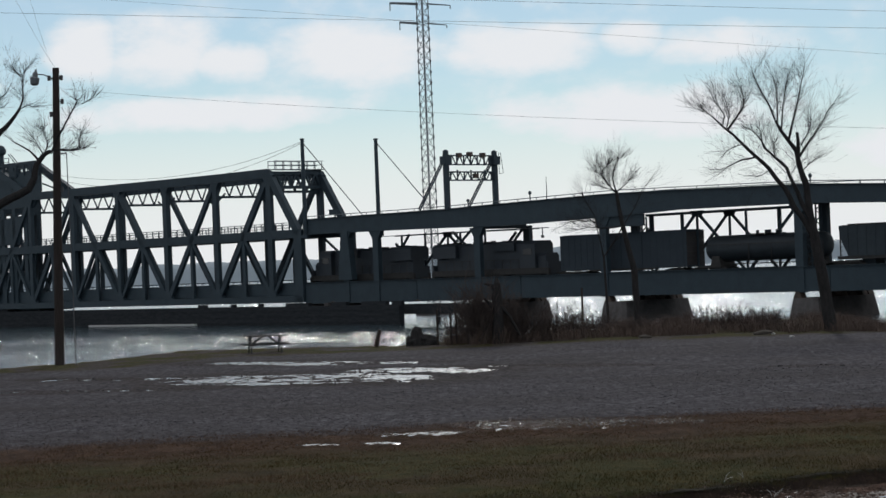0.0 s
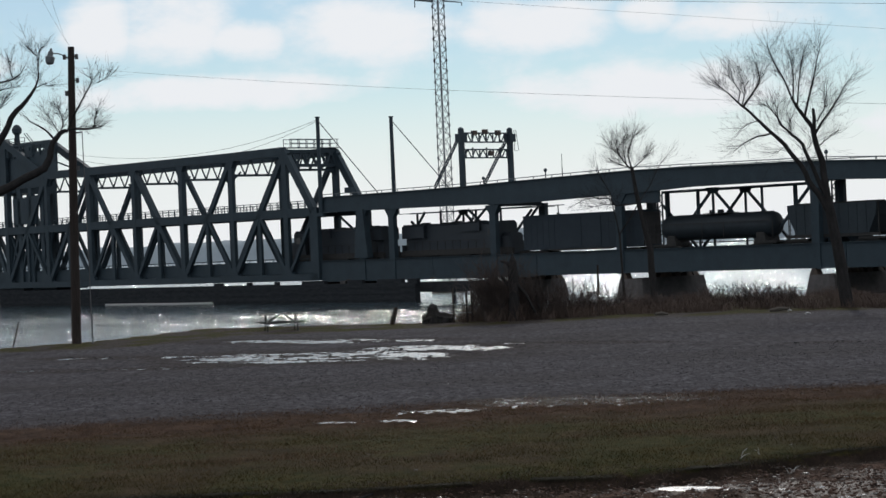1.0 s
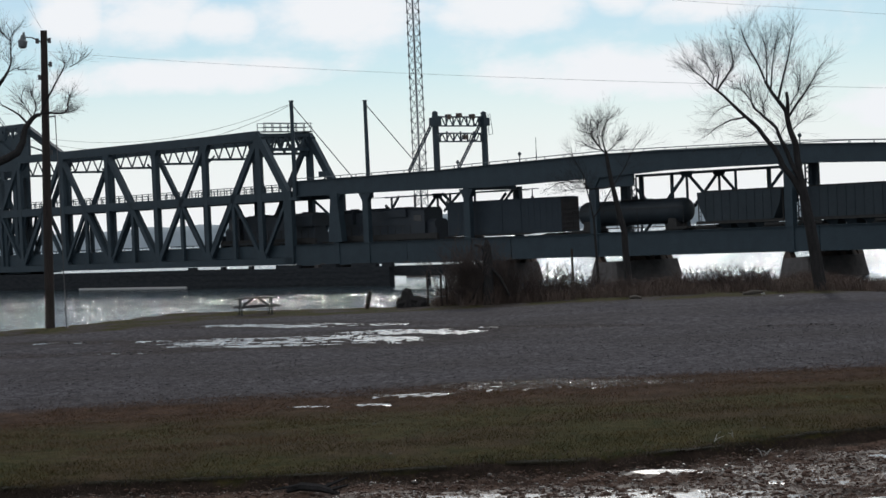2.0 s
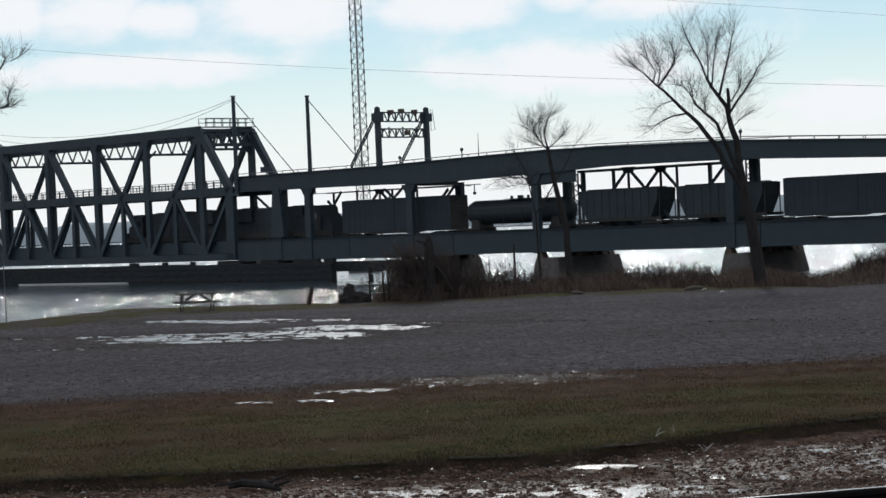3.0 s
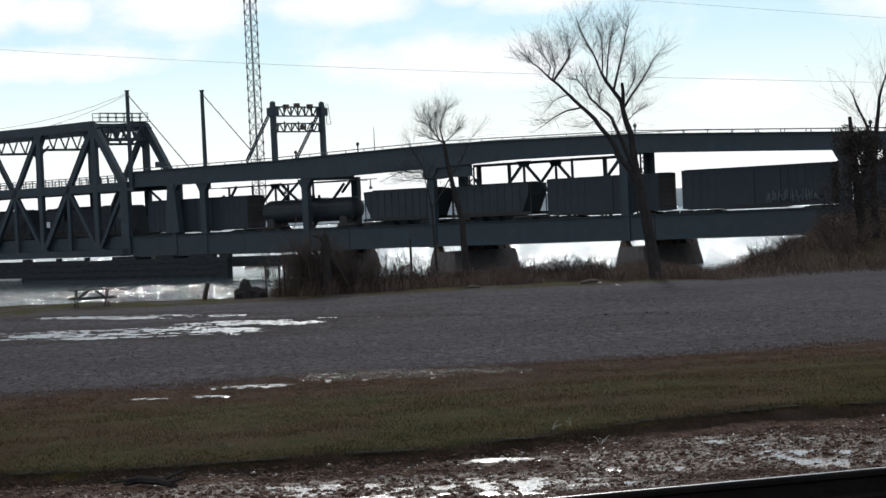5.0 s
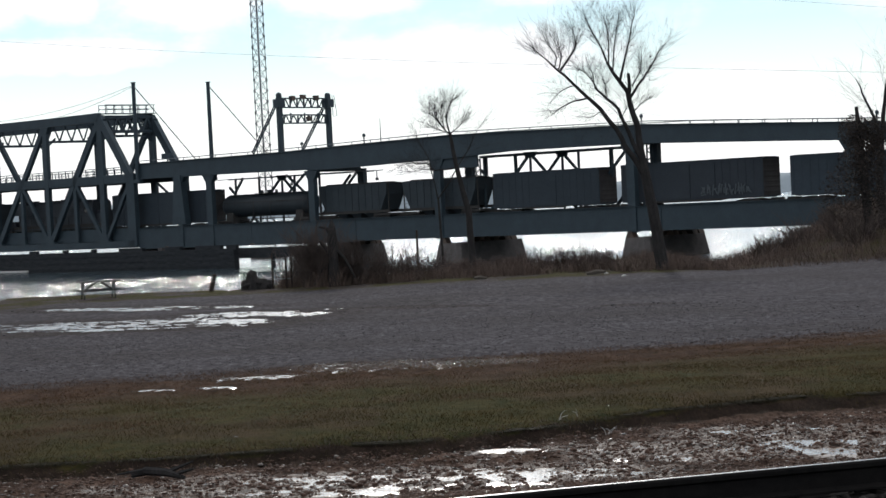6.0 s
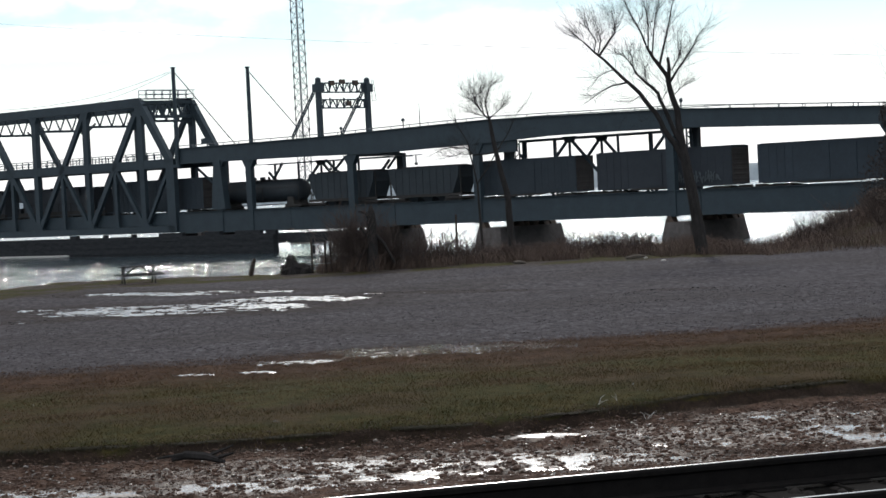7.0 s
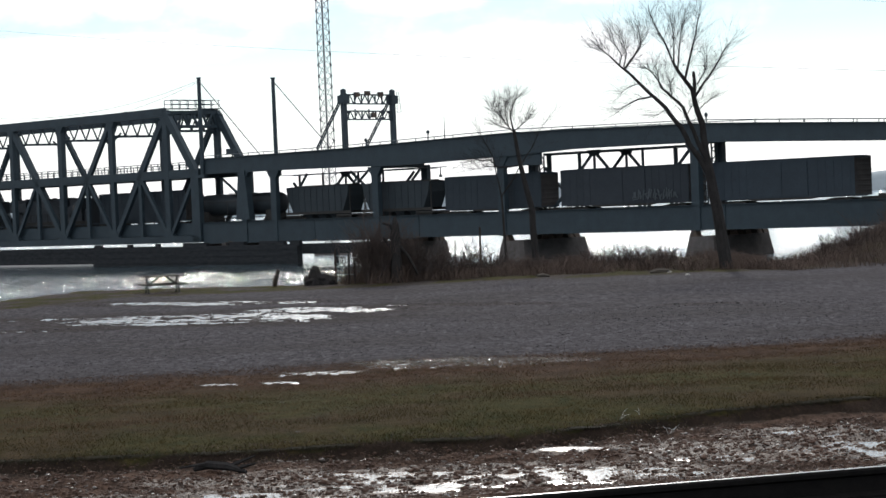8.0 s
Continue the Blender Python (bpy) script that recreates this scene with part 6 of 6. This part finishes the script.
def build_picnic_table():
    x, y = -7.58, 87.3
    t = thing("picnic_table", pose(x, y, ground_height(x, y) - 0.04, 0, 0, 11), "weathered wooden picnic table with attached benches", "picnic table")
    for i in range(5):
        bm = bmesh.new()
        box(bm, -0.88, 0.88, -0.36 + i * 0.148, -0.36 + i * 0.148 + 0.135, 0.72, 0.765)
        part("top_plank", bm, TARRED, t)
    for y0 in (-0.78, -0.63, 0.5, 0.65):
        bm = bmesh.new()
        box(bm, -0.97, 0.97, y0, y0 + 0.135, 0.37, 0.42)
        part("bench_plank", bm, TARRED, t)
    for x0 in (-0.66, 0.6):
        bm = bmesh.new()
        for s in (-1, 1):
            bar(bm, (x0, s * 0.25, 0.72), (x0, s * 0.62, 0), 0.09, 0.05, (1, 0, 0))
        bar(bm, (x0 + 0.06, -0.76, 0.38), (x0 + 0.06, 0.76, 0.38), 0.09, 0.05, (1, 0, 0))
        bar(bm, (x0 + 0.06, -0.34, 0.68), (x0 + 0.06, 0.34, 0.68), 0.08, 0.05, (1, 0, 0))
        part("leg_frame", bm, TARRED, t)
        bm = bmesh.new()
        bar(bm, (x0, 0, 0.36), (0.12 if x0 > 0 else -0.12, 0, 0.71), 0.08, 0.05)
        part("brace", bm, TARRED, t)


build_picnic_table()


def build_bank_clutter():
    def on(x, y):
        return ground_height(x, y)
    # a leaning old post
    bm = bmesh.new()
    tube(bm, [(-0.1, 0, -0.2), (0.02, 0, 0.35), (0.14, 0, 0.72)], [0.11, 0.1, 0.09], 8)
    ob = part("leaning_post", bm, POLE)
    ob.matrix_basis = pose(-2.95, 88.8, on(-2.95, 88.8))
    tagged(ob, "short leaning wooden post at the water's edge", "post")
    # a broken stump with a log
    bm = bmesh.new()
    for x, z, r, h in ((-0.1, 0.0, 0.32, 0.8), (-0.42, 0.0, 0.22, 0.4), (0.35, 0.0, 0.3, 0.42), (0.62, 0.0, 0.2, 0.3)):
        tube(bm, [(x, 0, z - 0.1), (x + 0.05, 0.03, z + h * 0.45), (x - 0.03, 0, z + h * 0.8), (x + 0.04, 0, z + h)], [r, r * 0.9, r * 0.65, r * 0.3], 9)
    tube(bm, [(-0.5, -0.1, 0.1), (0.1, -0.1, 0.28), (0.75, 0.1, 0.2)], [0.1, 0.16, 0.12], 8)
    for v in bm.verts:
        v.co += noise.noise_vector(v.co * 5) * 0.13
    ob = part("broken_stump", bm, BARK)
    ob.matrix_basis = pose(-1.15, 88.2, on(-1.15, 88.2))
    tagged(ob, "dark broken tree stump with a fallen log", "stump")
    # dead snag in the weeds
    t = thing("dead_snag", pose(2.15, 86.6, on(2.15, 86.6)), "broken dead trunk standing in brown weeds", "tree")
    bm = bmesh.new()
    tube(bm, [(0, 0, -0.2), (0.02, 0, 1.0), (-0.02, 0, 1.9), (0.03, 0, 2.5), (0, 0, 2.75)], [0.3, 0.24, 0.2, 0.14, 0.04], 10)
    for v in bm.verts:
        v.co += noise.noise_vector(v.co * 2.5) * 0.08
    part("trunk", bm, BARK, t)
    for a, b in (((0, 0, 1.7), (0.9, 0, 0.3)), ((0, 0, 1.2), (-0.8, 0, 0.1)), ((0, 0, 2.1), (-0.5, 0, 2.5)), ((0, 0, 0.8), (-0.5, 0, 1.9))):
        bm = bmesh.new()
        m = (Vector(a) + Vector(b)) / 2 + Vector((0.05, 0, 0.12))
        tube(bm, [a, m, b], [0.09, 0.07, 0.04], 7)
        part("limb", bm, BARK, t)
    # wire fence panel
    f = thing("fence", pose(0, 0, 0), "short run of old wire fence on the bank", "fence")
    for x in (-0.37, 0.2, 0.42):
        bm = bmesh.new()
        tube(bm, [(x, 88, on(x, 88) - 0.1), (x, 88, on(x, 88) + (1.5 if x < 0 else 1.3))], 0.045, 7)
        part("post", bm, POLE, f)
    for z in (0.4, 0.75, 1.2):
        bm = bmesh.new()
        bar(bm, (-0.37, 88, on(0, 88) + z), (0.42, 88, on(0.42, 88) + z), 0.03)
        part("rail", bm, GALV, f)
    bm = bmesh.new()
    tube(bm, [(0, 0, -0.5), (0, 0, 1.9)], 0.055, 8)
    ob = part("marker_post", bm, POLE)
    ob.matrix_basis = pose(7.1, 108, on(7.1, 108) + 0.35 if on(7.1, 108) > -1 else 0.0)
    tagged(ob, "thin upright post on the river bank", "post")
    # litter and driftwood at the lot's edge
    for x, y, sx, sz, mat_, rot, name, label in ((8.15, 85.5, 0.3, 0.16, TIMBER, 20, "driftwood", "grey driftwood plank on the lot edge"), (12.95, 85.3, 0.4, 0.2, TIMBER, -14, "driftwood", "bent grey driftwood piece on the lot edge"),
                                                  (13.35, 85.2, 0.08, 0.07, LITTER, -20, "litter", "pale scrap of litter on the gravel"), (13.5, 81.6, 0.09, 0.07, LITTER, 4, "litter", "white scrap of litter on the gravel")):
        bm = bmesh.new()
        tube(bm, [(-sx, 0, sz * 0.3), (0, 0.05, sz * 0.55), (sx, 0, sz * 0.35)], [sz * 0.35, sz * 0.5, sz * 0.25], 6)
        ob = part(name, bm, mat_)
        ob.matrix_basis = pose(x, y, on(x, y), 0, rot * 0.3, rot)
        tagged(ob, label, "debris")
    # a soaked branch in the trackside mud
    t = thing("fallen_branch", pose(-1.05, 16.55, on(-1.05, 16.55), 0, 0, -20), "dark soaked branch lying in the mud", "branch")
    bm = bmesh.new()
    tube(bm, [(-0.24, 0.04, 0.02), (-0.1, 0, 0.06), (0.08, -0.02, 0.05), (0.24, -0.04, 0.01)], [0.02, 0.036, 0.034, 0.015], 7)
    part("stem", bm, BARK, t)
    for a, b in (((-0.1, 0, 0.07), (-0.3, -0.12, 0.05)), ((0.1, 0, 0.06), (0.26, 0.1, 0.12)), ((0.2, -0.05, 0.05), (0.36, -0.14, 0.09))):
        bm = bmesh.new()
        tube(bm, [a, b], [0.018, 0.007], 5)
        part("twig", bm, BARK, t)


build_bank_clutter()


def build_track():
    """The nearer railway line: rails on sleepers in ballast."""
    turn = math.degrees(math.atan(0.222))
    z = 1.65
    for dy in (0.0, -1.52):
        rail = thing("track_rail", pose(0, 11.61 + dy, z - 0.17, 0, 0, turn), "steel rail with a polished head and dark rusty web", "rail", "track rails")
        bm = bmesh.new()
        prism_pts = [(-0.07, 0), (0.07, 0), (0.07, 0.012), (0.012, 0.03), (0.01, 0.12), (0.034, 0.133), (-0.034, 0.133), (-0.01, 0.12), (-0.012, 0.03), (-0.07, 0.012)]
        A = [bm.verts.new((-40, p, q)) for p, q in prism_pts]
        B = [bm.verts.new((60, p, q)) for p, q in prism_pts]
        bm.faces.new(A[::-1]); bm.faces.new(B)
        for i in range(len(A)):
            j = (i + 1) % len(A)
            bm.faces.new((A[i], A[j], B[j], B[i]))
        part("web", bm, RAILSIDE, rail)
        bm = bmesh.new()
        head = [(-0.034, 0.134), (0.034, 0.134), (0.036, 0.158), (0.028, 0.168), (-0.028, 0.168), (-0.036, 0.158)]
        A = [bm.verts.new((-40, p, q)) for p, q in head]
        B = [bm.verts.new((60, p, q)) for p, q in head]
        bm.faces.new(A[::-1]); bm.faces.new(B)
        for i in range(len(A)):
            j = (i + 1) % len(A)
            bm.faces.new((A[i], A[j], B[j], B[i]))
        part("rail_head", bm, RAILSIDE, rail)
        bm = bmesh.new()
        box(bm, -40, 60, -0.014, 0.014, 0.1685, 0.1715)
        part("running_surface", bm, RAILHEAD, rail, "bright polished running surface")
    first = None
    for k in range(-9, 14):
        m = pose(0, 10.89, z - 0.35, 0, 0, turn) @ pose(k * 0.55, 0, 0)
        if first is None:
            first = thing("sleeper", m, "dark creosoted wooden railway sleeper", "sleeper", "track sleepers")
            bm = bmesh.new()
            box(bm, -0.11, 0.11, -1.25, 1.25, 0, 0.17)
            part("beam", bm, SLEEPER, first)
            for y in (0.72, -0.79):
                bm = bmesh.new()
                box(bm, -0.09, 0.09, y - 0.17, y + 0.17, 0.171, 0.179)
                part("tie_plate", bm, RAILSIDE, first)
        else:
            copy_thing(first, m)


build_track()


def build_stones():
    """Clods and stone chips scattered over the trackside."""
    rng = np.random.default_rng(9)
    ico = bmesh.new()
    bmesh.ops.create_icosphere(ico, subdivisions=1, radius=1.0)
    base = np.array([v.co[:] for v in ico.verts])
    tri = np.array([[v.index for v in f.verts] for f in ico.faces])
    ico.free()

    def scatter(name, n, xr, sr, k, size, material_, label, flat):
        x = rng.uniform(*xr, n)
        y = rng.uniform(*sr, n) + k * x
        if sr[0] < 18:
            keep = y - 0.11 * x - np.array([grass_edge(a) for a in x]) < 17.93
            x, y = x[keep], y[keep]
        n = len(x)
        spread(name, x, y, size, material_, label, flat)

    def spread(name, x, y, size, material_, label, flat):
        n = len(x)
        z = heights_at(zip(x, y))
        s = size * np.exp(np.clip(rng.normal(0, 0.45, n), -1, 0.75))
        shape = base[None] * (1 + rng.normal(0, 0.22, (n, len(base), 1)))
        shape = shape * (s[:, None] * np.stack([rng.uniform(0.7, 1.5, n), rng.uniform(0.7, 1.3, n), rng.uniform(0.4, 0.9, n) * flat], 1))[:, None, :]
        a = rng.uniform(0, 6.28, n)
        c, d = np.cos(a)[:, None], np.sin(a)[:, None]
        sx, sy = shape[..., 0] * c - shape[..., 1] * d, shape[..., 0] * d + shape[..., 1] * c
        v = np.stack([sx + x[:, None], sy + y[:, None], shape[..., 2] + z[:, None]], -1).reshape(-1, 3)
        f = (tri[None] + (np.arange(n) * len(base))[:, None, None]).reshape(-1, 3)
        tagged(raw(name, v, f, material_), label, "stones" if "stone" in name or "ballast" in name else "mud", kind="stuff")
    scatter("mud_clods", 30000, (-4.5, 7), (13.3, 17.6), 0.13, 0.0105, MUDCLOD, "small wet clods of trackside mud", 0.8)
    scatter("stone_chips", 2600, (-4.5, 7), (13.0, 17.6), 0.15, 0.011, ROCK, "pale stone chips scattered in the mud", 0.8)
    scatter("ballast", 5200, (-4, 7), (8.2, 12.9), 0.22, 0.022, BALLAST, "dark crushed stone ballast along the track", 1.0)
    scatter("gravel_stones", 15000, (-9, 13), (31, 52), 0.11, 0.013, GRIT, "loose stones on the gravel lot", 0.7)
    scatter("wet_leaves", 1300, (-7, 12), (18.2, 48), 0.11, 0.009, GLINT, "wet dead leaves and chips that catch the sun", 0.5)
    scatter("wet_stones", 1500, (-4.5, 7), (13.4, 17.6), 0.13, 0.012, GLINT, "wet flakes of stone in the mud", 0.6)
    # lumps standing out of the shallow water
    for name, span, count, size, paint, label in (("shallow_stones", (0, 8), 2200, 0.024, GRIT, "stones standing out of shallow water on the lot"), ("verge_stones", (8, 13), 2200, 0.0095, GLINT, "wet stones and turf scraps in the verge puddles"),
                                                  ("wet_clods", (13, 30), 2200, 0.013, MUDCLOD, "mud clods standing out of the puddles")):
        xs, ys = [], []
        spots = PUDDLES[span[0]:span[1]]
        total = sum(q[2] * q[3] for q in spots)
        for cx, cy, rx, ry, skew, fill in spots:
            m = int(count * rx * ry / total)
            a, r = rng.uniform(0, 6.283, m), np.sqrt(rng.random(m))
            xs.append(cx + np.cos(a) * r * rx)
            ys.append(cy + np.sin(a) * r * ry + skew * np.cos(a) * r * rx)
        spread(name, np.concatenate(xs), np.concatenate(ys), size, paint, label, 0.9)
    # straw and chaff lying in the mud
    k = 22000
    x = rng.uniform(-4.5, 7, k)
    y = rng.uniform(13.4, 17.8, k) + 0.13 * x
    roots = np.stack([x, y, heights_at(zip(x, y)) + 0.004], 1)
    v, f = blades(roots, rng.uniform(0.008, 0.03, k), 3.0, rng.uniform(0.003, 0.007, k), rng)
    tagged(raw("straw", v, f, STALK), "bits of brown straw lying in the mud", "straw", kind="stuff")


build_stones()


def build_stalks():
    rng = random.Random(2)
    for x, y in ((2.35, 18.05), (2.55, 18.3), (2.72, 17.75), (2.76, 17.78)):
        t = thing("dry_stalk", pose(x, y, ground_height(x, y)), "pale dry weed stalk at the grass edge", "weed", "dry stalks")
        bm = bmesh.new()
        for _ in range(2):
            a = rng.uniform(0, 6.28)
            r = rng.uniform(0.03, 0.09)
            h = rng.uniform(0.04, 0.1)
            tube(bm, [(0, 0, 0), (math.cos(a) * r * 0.4, math.sin(a) * r * 0.4, h * 0.7), (math.cos(a) * r, math.sin(a) * r, h)], [0.003, 0.0025, 0.0012], 4)
        part("stems", bm, PALE, t)


build_stalks()


# ---- what moves ----
def motions():
    """The whole train rolls along its straight track at one even speed."""
    times = [0.0, 0.1] + [0.5 * k for k in range(1, 16)] + [7.9, 8.0]
    for car, start in MOVING:
        walk(car, [(t, BRIDGE @ pose(start - SPEED * t, TRACK_Y, RAIL_Z)) for t in times])


motions()
